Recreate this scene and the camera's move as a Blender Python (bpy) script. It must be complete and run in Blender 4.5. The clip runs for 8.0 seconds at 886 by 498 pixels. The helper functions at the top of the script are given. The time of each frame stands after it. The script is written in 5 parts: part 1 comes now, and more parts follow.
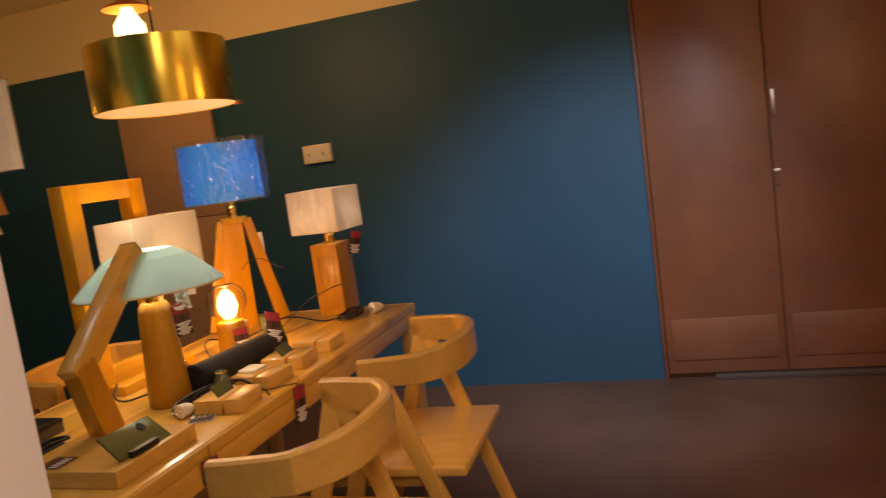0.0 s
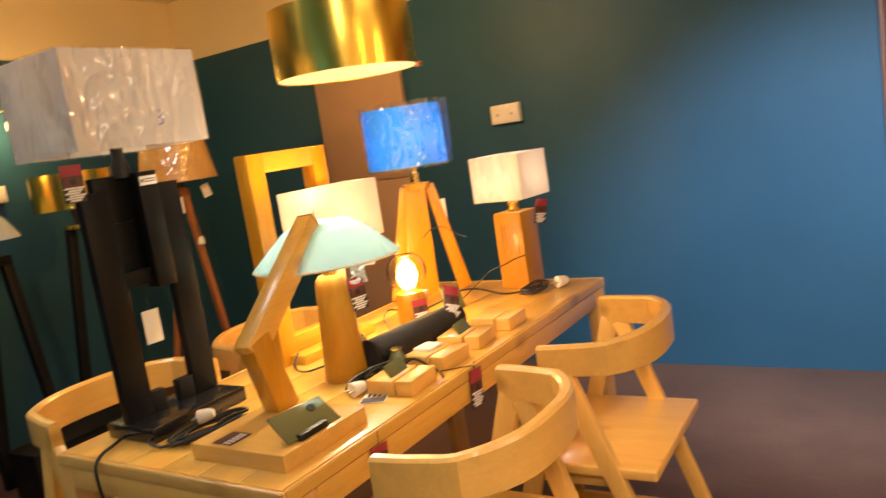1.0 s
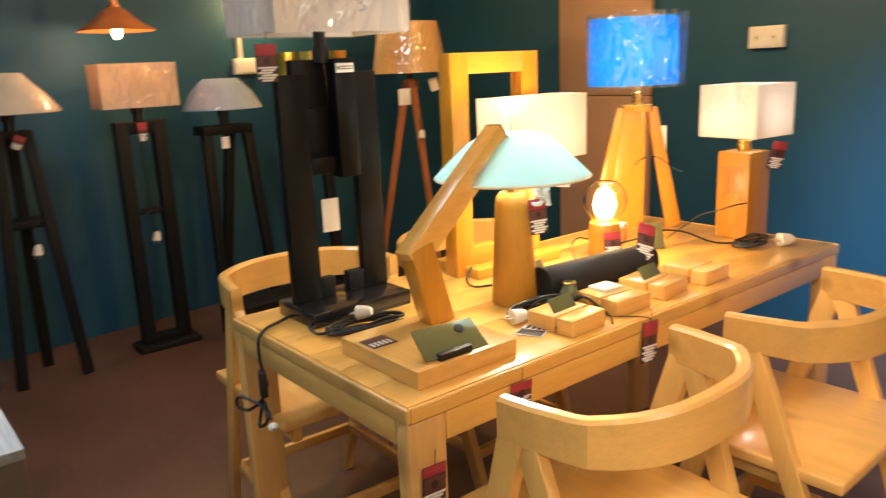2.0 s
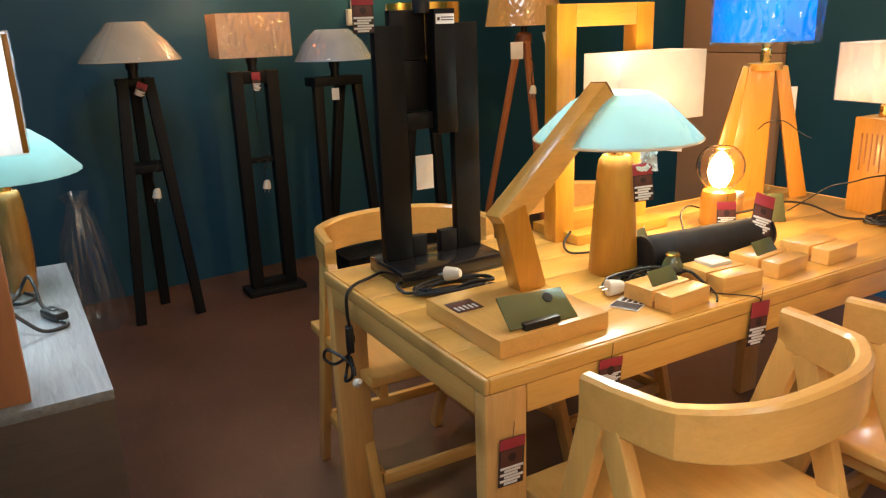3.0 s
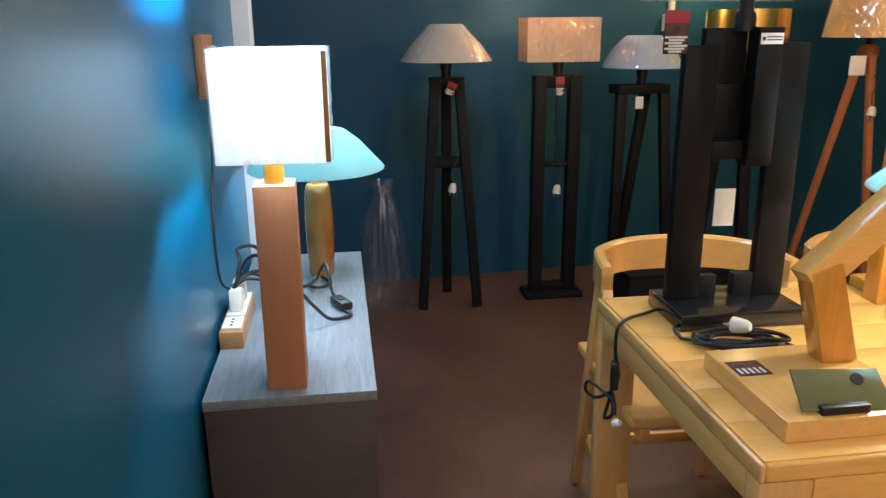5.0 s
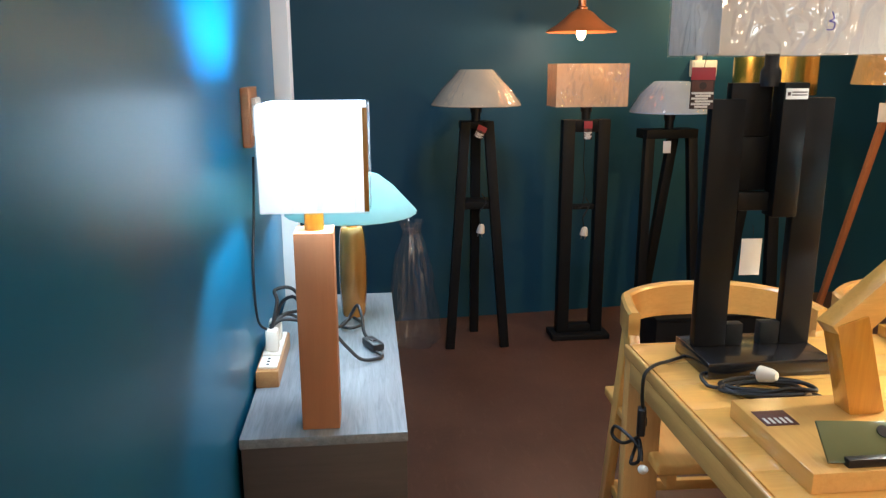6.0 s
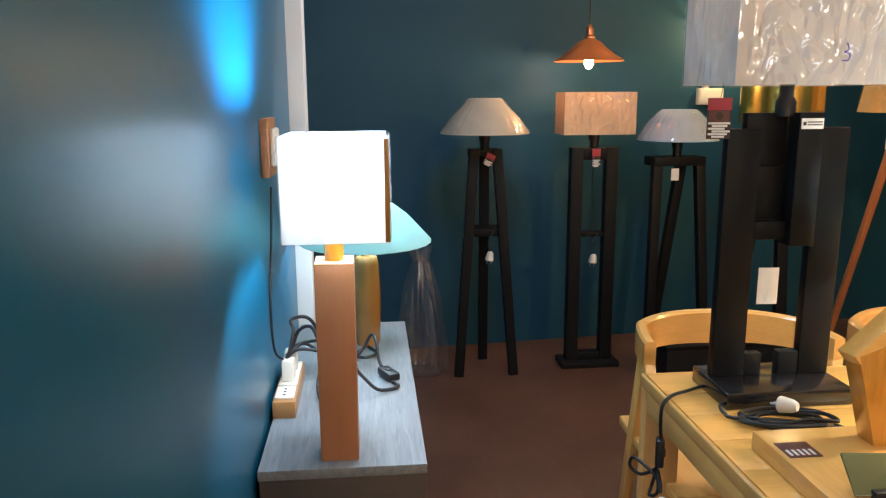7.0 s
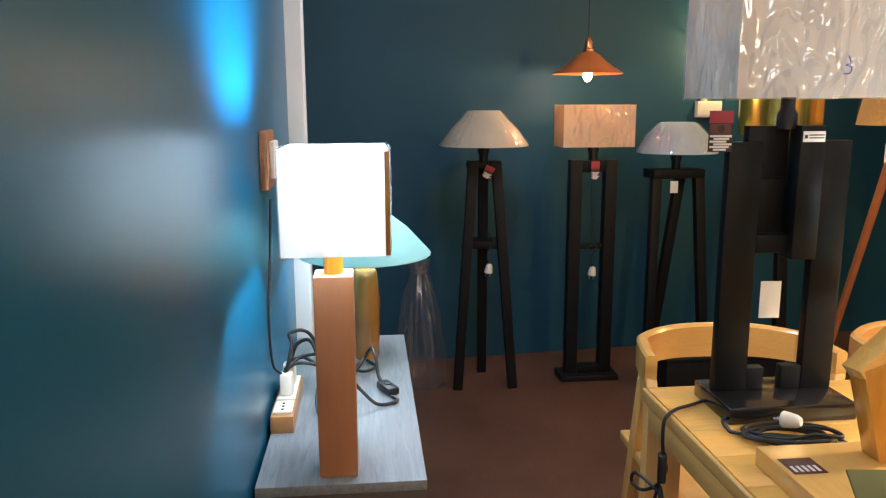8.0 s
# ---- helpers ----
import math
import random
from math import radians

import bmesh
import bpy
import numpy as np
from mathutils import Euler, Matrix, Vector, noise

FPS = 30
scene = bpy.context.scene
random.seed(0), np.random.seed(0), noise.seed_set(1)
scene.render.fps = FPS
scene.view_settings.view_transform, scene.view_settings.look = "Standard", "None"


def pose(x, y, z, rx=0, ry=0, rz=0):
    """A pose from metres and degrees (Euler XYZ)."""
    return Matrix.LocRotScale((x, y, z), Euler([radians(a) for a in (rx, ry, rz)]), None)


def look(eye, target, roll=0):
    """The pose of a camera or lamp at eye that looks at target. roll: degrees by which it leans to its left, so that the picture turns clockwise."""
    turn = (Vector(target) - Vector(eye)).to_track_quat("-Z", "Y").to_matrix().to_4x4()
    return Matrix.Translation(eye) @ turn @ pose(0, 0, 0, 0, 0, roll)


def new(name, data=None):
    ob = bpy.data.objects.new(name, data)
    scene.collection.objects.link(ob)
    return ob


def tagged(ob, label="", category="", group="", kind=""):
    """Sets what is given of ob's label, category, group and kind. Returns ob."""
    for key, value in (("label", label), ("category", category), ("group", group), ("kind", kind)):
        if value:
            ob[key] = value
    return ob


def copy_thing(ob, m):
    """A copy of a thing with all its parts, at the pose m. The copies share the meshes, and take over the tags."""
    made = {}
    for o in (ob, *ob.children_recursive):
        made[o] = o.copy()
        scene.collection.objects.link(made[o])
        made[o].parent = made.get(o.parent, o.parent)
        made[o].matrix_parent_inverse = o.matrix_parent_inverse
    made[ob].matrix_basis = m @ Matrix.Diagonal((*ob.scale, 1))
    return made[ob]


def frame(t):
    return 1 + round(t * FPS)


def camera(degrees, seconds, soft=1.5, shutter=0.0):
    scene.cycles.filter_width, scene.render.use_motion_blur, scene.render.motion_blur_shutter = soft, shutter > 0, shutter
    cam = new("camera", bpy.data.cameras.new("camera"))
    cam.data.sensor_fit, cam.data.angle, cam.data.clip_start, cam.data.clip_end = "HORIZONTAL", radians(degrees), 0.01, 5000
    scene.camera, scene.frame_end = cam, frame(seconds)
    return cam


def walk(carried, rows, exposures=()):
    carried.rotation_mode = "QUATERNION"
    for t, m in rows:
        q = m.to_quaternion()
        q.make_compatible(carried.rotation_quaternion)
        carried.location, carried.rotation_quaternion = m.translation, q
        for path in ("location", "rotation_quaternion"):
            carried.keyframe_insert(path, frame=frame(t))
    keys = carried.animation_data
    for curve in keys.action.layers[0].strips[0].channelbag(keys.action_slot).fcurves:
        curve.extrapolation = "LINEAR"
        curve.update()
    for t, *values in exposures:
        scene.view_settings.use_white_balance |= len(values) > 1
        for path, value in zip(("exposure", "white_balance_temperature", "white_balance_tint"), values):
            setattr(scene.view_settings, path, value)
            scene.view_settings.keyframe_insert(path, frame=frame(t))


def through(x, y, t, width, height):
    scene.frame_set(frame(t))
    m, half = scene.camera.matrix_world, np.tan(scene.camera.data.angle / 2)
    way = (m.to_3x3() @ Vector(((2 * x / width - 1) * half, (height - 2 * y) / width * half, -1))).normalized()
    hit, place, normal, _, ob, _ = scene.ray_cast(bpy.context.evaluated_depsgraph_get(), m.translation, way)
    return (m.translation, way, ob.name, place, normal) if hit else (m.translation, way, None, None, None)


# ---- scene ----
cam = camera(60.8, 8.0, 1.2, 0.4)
PATH = [
    (0, (-1.022, -1.016, 1.293), (0.86, -0.389, 1.041), -7.9),
    (0.5, (-0.906, -0.977, 1.309), (0.884, -0.12, 1.069), -8.5),
    (1, (-0.846, -0.962, 1.314), (0.808, 0.124, 1.021), -8.7),
    (1.5, (-0.76, -0.952, 1.306), (0.685, 0.367, 0.892), -6.1),
    (2, (-0.672, -0.958, 1.309), (0.543, 0.56, 0.84), -2.5),
    (2.2, (-0.644, -0.962, 1.307), (0.464, 0.628, 0.814), -1.8),
    (3.3, (-0.601, -0.909, 1.305), (0.334, 0.761, 0.724), -2.2),
    (3.5, (-0.599, -0.894, 1.305), (0.304, 0.793, 0.722), -2.5),
    (4, (-0.599, -0.874, 1.313), (0.04, 0.932, 0.737), -3.8),
    (4.5, (-0.575, -0.869, 1.333), (-0.187, 1.011, 0.771), -2.2),
    (4.7, (-0.561, -0.857, 1.335), (-0.238, 1.034, 0.769), -1.3),
    (5.8, (-0.567, -0.885, 1.366), (-0.374, 1.042, 0.867), -0.3),
    (6, (-0.576, -0.895, 1.369), (-0.384, 1.04, 0.902), -0.2),
    (6.5, (-0.583, -0.873, 1.367), (-0.403, 1.075, 0.947), -0.5),
    (7, (-0.603, -0.891, 1.376), (-0.418, 1.06, 0.976), -0.3),
    (7.5, (-0.61, -0.888, 1.378), (-0.423, 1.066, 0.994), -0.1),
    (8, (-0.606, -0.879, 1.376), (-0.415, 1.077, 1.007), -0.2),
]
LIGHT = [(0, -1.3, 7600, 25), (0.5, -0.5, 7500, 23), (1, -0.1, 6800, 14), (1.5, 0.0, 6000, 11), (2, 0.08, 5600, 9), (3.5, -0.34, 5050, 7), (4, -0.34, 4650, 6), (4.5, -0.2, 4550, 5), (6, 0.08, 4750, 6), (8, 0.05, 4900, 7)]
walk(cam, [(t, look(eye, target, roll)) for t, eye, target, roll in PATH], LIGHT)

# ---- world, lamps, exposure ----
world = bpy.data.worlds.new("world")
scene.world = world
world.use_nodes = True
world.node_tree.nodes["Background"].inputs[0].default_value = (0.5, 0.45, 0.4, 1)
world.node_tree.nodes["Background"].inputs[1].default_value = 0.03

WARM = (1.0, 0.50, 0.15)
AMBER = (1.0, 0.60, 0.26)
COOL = (0.62, 0.82, 1.0)


def bulb_light(name, x, y, z, watts, colour, radius=0.025):
    d = bpy.data.lights.new(name, "POINT")
    d.energy, d.color, d.shadow_soft_size = watts, colour, radius
    ob = new(name, d)
    ob.location = (x, y, z)
    return ob


def down_light(name, eye, target, watts, colour, angle, blend=1.0, radius=0.06):
    d = bpy.data.lights.new(name, "SPOT")
    d.energy, d.color, d.spot_size, d.spot_blend, d.shadow_soft_size = watts, colour, radians(angle), blend, radius
    ob = new(name, d)
    ob.matrix_world = look(eye, target)
    return ob


bulb_light("desk_lamp_bulb_light", -0.655, 0.345, 1.22, 14, (1.0, 0.92, 0.78))
down_light("desk_lamp_upward_light", (-0.655, 0.345, 1.222), (-0.655, 0.3451, 2.0), 46, (0.70, 0.89, 1.0), 172, 0.3, 0.06)
bulb_light("bottle_lamp_bulb_light", -0.62, 0.93, 1.06, 2.6, (1.0, 0.88, 0.70), 0.02)
bulb_light("globe_lamp_bulb_light", 1.06, 0.44, 0.92, 4.0, WARM, 0.02)
bulb_light("dome_lamp_bulb_light", 0.55, 0.30, 1.128, 8.0, (1.0, 0.80, 0.56), 0.02)
bulb_light("frame_lamp_bulb_light", 0.81, 0.482, 1.14, 4.0, (1.0, 0.74, 0.42), 0.02)
# Fill light added inside the blue and box shades; these lamps have no bulb.
bulb_light("blue_shade_fill_light", 1.42, 0.60, 1.32, 3.0, (1.0, 0.95, 0.88), 0.02)
bulb_light("box_shade_fill_light", 1.52, 0.27, 1.14, 1.1, (1.0, 0.9, 0.74), 0.02)
bulb_light("copper_pendant_bulb_light", 0.463, 2.80, 1.50, 5.5, AMBER, 0.03)
bulb_light("wall_lamp_bulb_light", 1.395, 3.10, 1.71, 10.0, (1.0, 0.62, 0.20), 0.03)
bulb_light("drum_pendant_bulb_light", 0.88, 0.40, 1.62, 8.0, (1.0, 0.52, 0.17), 0.02)
# Warm lamps added out of view behind, for glints on the film.
bulb_light("added_rear_light", 0.95, -2.1, 1.785, 18, (1.0, 0.64, 0.32), 0.08)
bulb_light("added_rear_light", -0.35, -2.3, 1.985, 14, (1.0, 0.64, 0.32), 0.08)
bulb_light("bare_bulb_light", 1.60, 1.04, 1.945, 43.0, (1.0, 0.52, 0.12), 0.07)
# Unseen spots added: one for the bright wall patch, one for the table.
down_light("added_spot_wall", (0.6, -1.3, 2.45), (2.84, -0.50, 0.32), 700, (0.60, 0.80, 1.0), 54)
down_light("added_spot_table", (-0.1, -1.1, 2.45), (0.30, 0.1, 0.75), 6, (1.0, 0.78, 0.48), 80)


def fill_panel(name, x, y, sx, sy, watts, colour):
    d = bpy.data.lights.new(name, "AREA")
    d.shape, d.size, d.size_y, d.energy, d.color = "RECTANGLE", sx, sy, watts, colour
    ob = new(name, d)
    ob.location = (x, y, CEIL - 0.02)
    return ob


CEIL = 2.50
# Unseen fill panels added to brighten the table, chairs, floor and shades.
fill_panel("fill_panel_front", 0.5, -1.9, 1.2, 0.6, 13, (1.0, 0.88, 0.68))
fill_panel("fill_panel_aisle", -0.1, 1.25, 0.6, 0.6, 13, (0.94, 0.95, 1.0))
fill_panel("fill_panel_entry", -1.75, -1.5, 0.9, 0.6, 66, (1.0, 0.89, 0.80))

# ---- materials ----


def mat(name):
    m = bpy.data.materials.new(name)
    m.use_nodes = True
    return m, m.node_tree.nodes, m.node_tree.links, m.node_tree.nodes["Principled BSDF"]


def ramp(nodes, c0, c1, p0=0.3, p1=0.7):
    r = nodes.new("ShaderNodeValToRGB")
    r.color_ramp.elements[0].position, r.color_ramp.elements[1].position = p0, p1
    r.color_ramp.elements[0].color, r.color_ramp.elements[1].color = (*c0, 1), (*c1, 1)
    return r


def coords(nodes, links, scale=(1, 1, 1), kind="Object"):
    tc, mp = nodes.new("ShaderNodeTexCoord"), nodes.new("ShaderNodeMapping")
    mp.inputs["Scale"].default_value = scale
    links.new(tc.outputs[kind], mp.inputs["Vector"])
    return mp


def noise_tex(nodes, links, vec, scale, detail=4, rough=0.55, dist=0.0):
    n = nodes.new("ShaderNodeTexNoise")
    n.inputs["Scale"].default_value, n.inputs["Detail"].default_value = scale, detail
    n.inputs["Roughness"].default_value, n.inputs["Distortion"].default_value = rough, dist
    links.new(vec.outputs["Vector"], n.inputs["Vector"])
    return n


def bump(nodes, links, height, strength, dist=0.002):
    b = nodes.new("ShaderNodeBump")
    b.inputs["Strength"].default_value, b.inputs["Distance"].default_value = strength, dist
    links.new(height, b.inputs["Height"])
    return b


def mixed(nodes, links, kind, fac, a, b):
    mx = nodes.new("ShaderNodeMix")
    mx.data_type, mx.blend_type = "RGBA", kind
    if isinstance(fac, float):
        mx.inputs["Factor"].default_value = fac
    else:
        links.new(fac, mx.inputs["Factor"])
    links.new(a, mx.inputs["A"])
    if isinstance(b, tuple):
        mx.inputs["B"].default_value = (*b, 1)
    else:
        links.new(b, mx.inputs["B"])
    return mx.outputs["Result"]


def wood(name, light, dark, axis="x", rough=0.33, coat=0.8, knots=True, tint=0.12):
    """Softwood: fine streaks along one axis, broad bands, a few knots, tone varied from board to board."""
    m, nodes, links, p = mat(name)
    tc, add, mp = nodes.new("ShaderNodeTexCoord"), nodes.new("ShaderNodeVectorMath"), nodes.new("ShaderNodeMapping")
    info = nodes.new("ShaderNodeObjectInfo")
    shift = nodes.new("ShaderNodeVectorMath")
    shift.operation, add.operation = "SCALE", "ADD"
    shift.inputs[0].default_value = (3.1, 5.7, 2.3)
    links.new(info.outputs["Random"], shift.inputs["Scale"])
    links.new(tc.outputs["Object"], add.inputs[0])
    links.new(shift.outputs["Vector"], add.inputs[1])
    links.new(add.outputs["Vector"], mp.inputs["Vector"])
    mp.inputs["Scale"].default_value = {"x": (1, 14, 14), "y": (14, 1, 14), "z": (14, 14, 1)}[axis]
    grain = noise_tex(nodes, links, mp, 9, 8, 0.65, 0.8)
    band = noise_tex(nodes, links, mp, 1.6, 3, 0.5, 0.6)
    r1 = ramp(nodes, dark, light, 0.32, 0.62)
    links.new(grain.outputs["Fac"], r1.inputs["Fac"])
    r2 = ramp(nodes, tuple(c * 0.9 for c in light), tuple(min(1, c * 1.06) for c in light), 0.35, 0.65)
    links.new(band.outputs["Fac"], r2.inputs["Fac"])
    col = mixed(nodes, links, "MIX", 0.55, r1.outputs["Color"], r2.outputs["Color"])
    if knots:
        mk = coords(nodes, links, {"x": (0.5, 1, 1), "y": (1, 0.5, 1), "z": (1, 1, 0.5)}[axis])
        v = nodes.new("ShaderNodeTexVoronoi")
        v.inputs["Scale"].default_value = 8.5
        links.new(mk.outputs["Vector"], v.inputs["Vector"])
        r3 = ramp(nodes, (0.7, 0.7, 0.7), (0, 0, 0), 0.07, 0.23)
        links.new(v.outputs["Distance"], r3.inputs["Fac"])
        col = mixed(nodes, links, "MIX", r3.outputs["Color"], col, tuple(c * 0.55 for c in dark))
    hs = nodes.new("ShaderNodeHueSaturation")
    mr = nodes.new("ShaderNodeMapRange")
    mr.inputs["To Min"].default_value, mr.inputs["To Max"].default_value = 1 - tint, 1 + tint
    links.new(info.outputs["Random"], mr.inputs["Value"])
    links.new(mr.outputs["Result"], hs.inputs["Value"])
    links.new(col, hs.inputs["Color"])
    links.new(hs.outputs["Color"], p.inputs["Base Color"])
    rr = nodes.new("ShaderNodeMapRange")
    rr.inputs["To Min"].default_value, rr.inputs["To Max"].default_value = rough - 0.08, rough + 0.12
    links.new(grain.outputs["Fac"], rr.inputs["Value"])
    links.new(rr.outputs["Result"], p.inputs["Roughness"])
    p.inputs["Coat Weight"].default_value, p.inputs["Coat Roughness"].default_value = coat, 0.13
    links.new(bump(nodes, links, grain.outputs["Fac"], 0.25, 0.0012).outputs["Normal"], p.inputs["Normal"])
    return m


def paint(name, colour, vary=0.1, rough=0.4, streak=0.5, coat=0.0):
    """Rolled wall paint: faint roller marks, broad patches, scuffs."""
    m, nodes, links, p = mat(name)
    mp = coords(nodes, links)
    big = noise_tex(nodes, links, mp, 1.3, 4, 0.6)
    r = ramp(nodes, tuple(c * (1 - vary) for c in colour), tuple(c * (1 + vary) for c in colour))
    links.new(big.outputs["Fac"], r.inputs["Fac"])
    links.new(r.outputs["Color"], p.inputs["Base Color"])
    ms = coords(nodes, links, (18, 18, 1.6))
    roll = noise_tex(nodes, links, ms, 3, 6, 0.6)
    fine = noise_tex(nodes, links, mp, 260, 3, 0.6)
    rr = nodes.new("ShaderNodeMapRange")
    rr.inputs["To Min"].default_value, rr.inputs["To Max"].default_value = rough - 0.07, rough + 0.09
    links.new(roll.outputs["Fac"] if streak else big.outputs["Fac"], rr.inputs["Value"])
    links.new(rr.outputs["Result"], p.inputs["Roughness"])
    b1 = bump(nodes, links, roll.outputs["Fac"], streak * 0.3, 0.004)
    b2 = bump(nodes, links, fine.outputs["Fac"], 0.2 if streak else 0.03, 0.0006)
    if streak:
        links.new(b1.outputs["Normal"], b2.inputs["Normal"])
    links.new(b2.outputs["Normal"], p.inputs["Normal"])
    p.inputs["Coat Weight"].default_value, p.inputs["Coat Roughness"].default_value = coat, 0.25
    return m


def plain(name, colour, rough=0.5, metal=0.0, grain=120.0, vary=0.12, coat=0.0, relief=0.15):
    m, nodes, links, p = mat(name)
    mp = coords(nodes, links)
    n = noise_tex(nodes, links, mp, grain, 4, 0.6)
    w = noise_tex(nodes, links, mp, grain * 0.08, 3, 0.5)
    r = ramp(nodes, tuple(c * (1 - vary) for c in colour), tuple(min(1, c * (1 + vary)) for c in colour))
    links.new(w.outputs["Fac"], r.inputs["Fac"])
    links.new(r.outputs["Color"], p.inputs["Base Color"])
    p.inputs["Metallic"].default_value = metal
    rr = nodes.new("ShaderNodeMapRange")
    rr.inputs["To Min"].default_value, rr.inputs["To Max"].default_value = max(0.02, rough - 0.08), rough + 0.08
    links.new(n.outputs["Fac"], rr.inputs["Value"])
    links.new(rr.outputs["Result"], p.inputs["Roughness"])
    p.inputs["Coat Weight"].default_value, p.inputs["Coat Roughness"].default_value = coat, 0.12
    links.new(bump(nodes, links, n.outputs["Fac"], relief, 0.0008).outputs["Normal"], p.inputs["Normal"])
    return m


def shade_cloth(name, colour, through=0.5, wrapped=True, weave=500.0):
    """Lampshade cloth that lets light through, in creased clear film where wrapped."""
    m, nodes, links, p = mat(name)
    mp = coords(nodes, links)
    thread = noise_tex(nodes, links, coords(nodes, links, (1, 1, 6)), weave * 0.2, 3, 0.6)
    blotch = noise_tex(nodes, links, mp, 9, 3, 0.5)
    r = ramp(nodes, tuple(c * 0.88 for c in colour), colour, 0.3, 0.65)
    links.new(blotch.outputs["Fac"], r.inputs["Fac"])
    links.new(r.outputs["Color"], p.inputs["Base Color"])
    p.inputs["Roughness"].default_value = 0.75
    links.new(bump(nodes, links, thread.outputs["Fac"], 0.2, 0.0006).outputs["Normal"], p.inputs["Normal"])
    if wrapped == 2:
        fold = noise_tex(nodes, links, coords(nodes, links, (1.3, 1.3, 0.5)), 17, 4, 0.5, 2.6)
        ridge = ramp(nodes, (0, 0, 0), (1, 1, 1), 0.42, 0.62)
        links.new(fold.outputs["Fac"], ridge.inputs["Fac"])
        bb = bump(nodes, links, ridge.outputs["Color"], 1.0, 0.02)
        p.inputs["Coat Weight"].default_value, p.inputs["Coat Roughness"].default_value = 1.0, 0.06
        links.new(bb.outputs["Normal"], p.inputs["Coat Normal"])
    t = nodes.new("ShaderNodeBsdfTranslucent")
    links.new(r.outputs["Color"], t.inputs["Color"])
    mx = nodes.new("ShaderNodeMixShader")
    mx.inputs["Fac"].default_value = through
    links.new(p.outputs["BSDF"], mx.inputs[1])
    links.new(t.outputs["BSDF"], mx.inputs[2])
    links.new(mx.outputs["Shader"], nodes["Material Output"].inputs["Surface"])
    return m


def film(name, tint=(0.9, 0.92, 0.95), shine=0.15, milk=0.03, rough=0.07):
    """Thin clear plastic: mostly clear, a little milky, sharp reflections."""
    m, nodes, links, p = mat(name)
    nodes.remove(p)
    mp = coords(nodes, links)
    fold = noise_tex(nodes, links, mp, 30, 3, 0.6, 1.2)
    nrm = bump(nodes, links, fold.outputs["Fac"], 0.12, 0.002).outputs["Normal"]
    tr, gl, df = nodes.new("ShaderNodeBsdfTransparent"), nodes.new("ShaderNodeBsdfGlossy"), nodes.new("ShaderNodeBsdfDiffuse")
    gl.inputs["Roughness"].default_value = rough
    df.inputs["Color"].default_value = (*tint, 1)
    links.new(nrm, gl.inputs["Normal"])
    m1, m2 = nodes.new("ShaderNodeMixShader"), nodes.new("ShaderNodeMixShader")
    m1.inputs["Fac"].default_value, m2.inputs["Fac"].default_value = milk, shine
    links.new(tr.outputs["BSDF"], m1.inputs[1])
    links.new(df.outputs["BSDF"], m1.inputs[2])
    links.new(m1.outputs["Shader"], m2.inputs[1])
    links.new(gl.outputs["BSDF"], m2.inputs[2])
    links.new(m2.outputs["Shader"], nodes["Material Output"].inputs["Surface"])
    return m


def glowing(name, colour, strength):
    m, nodes, links, p = mat(name)
    p.inputs["Emission Color"].default_value, p.inputs["Emission Strength"].default_value = (*colour, 1), strength
    return m


def glass(name, colour=(1, 1, 1), rough=0.0):
    m, nodes, links, p = mat(name)
    p.inputs["Base Color"].default_value = (*colour, 1)
    p.inputs["Transmission Weight"].default_value, p.inputs["Roughness"].default_value = 1.0, rough
    p.inputs["IOR"].default_value = 1.45
    return m


TEAL = paint("teal_wall_paint", (0.019, 0.081, 0.145), 0.09, 0.50, 0.10, 0.0)
TEAL_SATIN = paint("teal_satin_paint", (0.017, 0.10, 0.185), 0.09, 0.30, 0.0, 0.0)
CREAM = paint("cream_wall_paint", (0.80, 0.68, 0.46), 0.05, 0.6, 0.2)
WHITE_PAINT = paint("white_gloss_paint", (0.78, 0.76, 0.76), 0.03, 0.4, 0.1)
FLOOR = paint("brown_floor_sheet", (0.108, 0.058, 0.039), 0.30, 0.38, 0.3)
fn, fl, fp = FLOOR.node_tree.nodes, FLOOR.node_tree.links, FLOOR.node_tree.nodes["Principled BSDF"]
scuff = noise_tex(fn, fl, coords(fn, fl, (5, 1.2, 1)), 7, 7, 0.7, 1.2)
scuff_ramp = ramp(fn, (0, 0, 0), (0.5, 0.5, 0.5), 0.55, 0.78)
fl.new(scuff.outputs["Fac"], scuff_ramp.inputs["Fac"])
fl.new(mixed(fn, fl, "MIX", scuff_ramp.outputs["Color"], fp.inputs["Base Color"].links[0].from_socket, (0.20, 0.12, 0.09)), fp.inputs["Base Color"])
DOOR_BROWN = paint("brown_door_lacquer", (0.19, 0.072, 0.036), 0.28, 0.42, 0.4, 0.05)
PINE_X = wood("pine_along_x", (0.62, 0.32, 0.024), (0.46, 0.20, 0.012), "x")
PINE_Y = wood("pine_along_y", (0.74, 0.43, 0.10), (0.60, 0.30, 0.05), "y")
PINE_Z = wood("pine_upright", (0.60, 0.275, 0.007), (0.43, 0.16, 0.004), "z")
CHAIR_X = wood("pale_beech_along_x", (0.77, 0.455, 0.115), (0.65, 0.345, 0.065), "x", 0.30, 0.7)
CHAIR_Y = wood("pale_beech_along_y", (0.77, 0.455, 0.115), (0.65, 0.345, 0.065), "y", 0.30, 0.7)
CHAIR_Z = wood("pale_beech_upright", (0.77, 0.455, 0.115), (0.65, 0.345, 0.065), "z", 0.30, 0.7)
TABLE_X = wood("pale_pine_along_x", (0.76, 0.44, 0.085), (0.58, 0.29, 0.04), "x")
TABLE_Y = wood("pale_pine_along_y", (0.72, 0.44, 0.125), (0.56, 0.30, 0.065), "y")
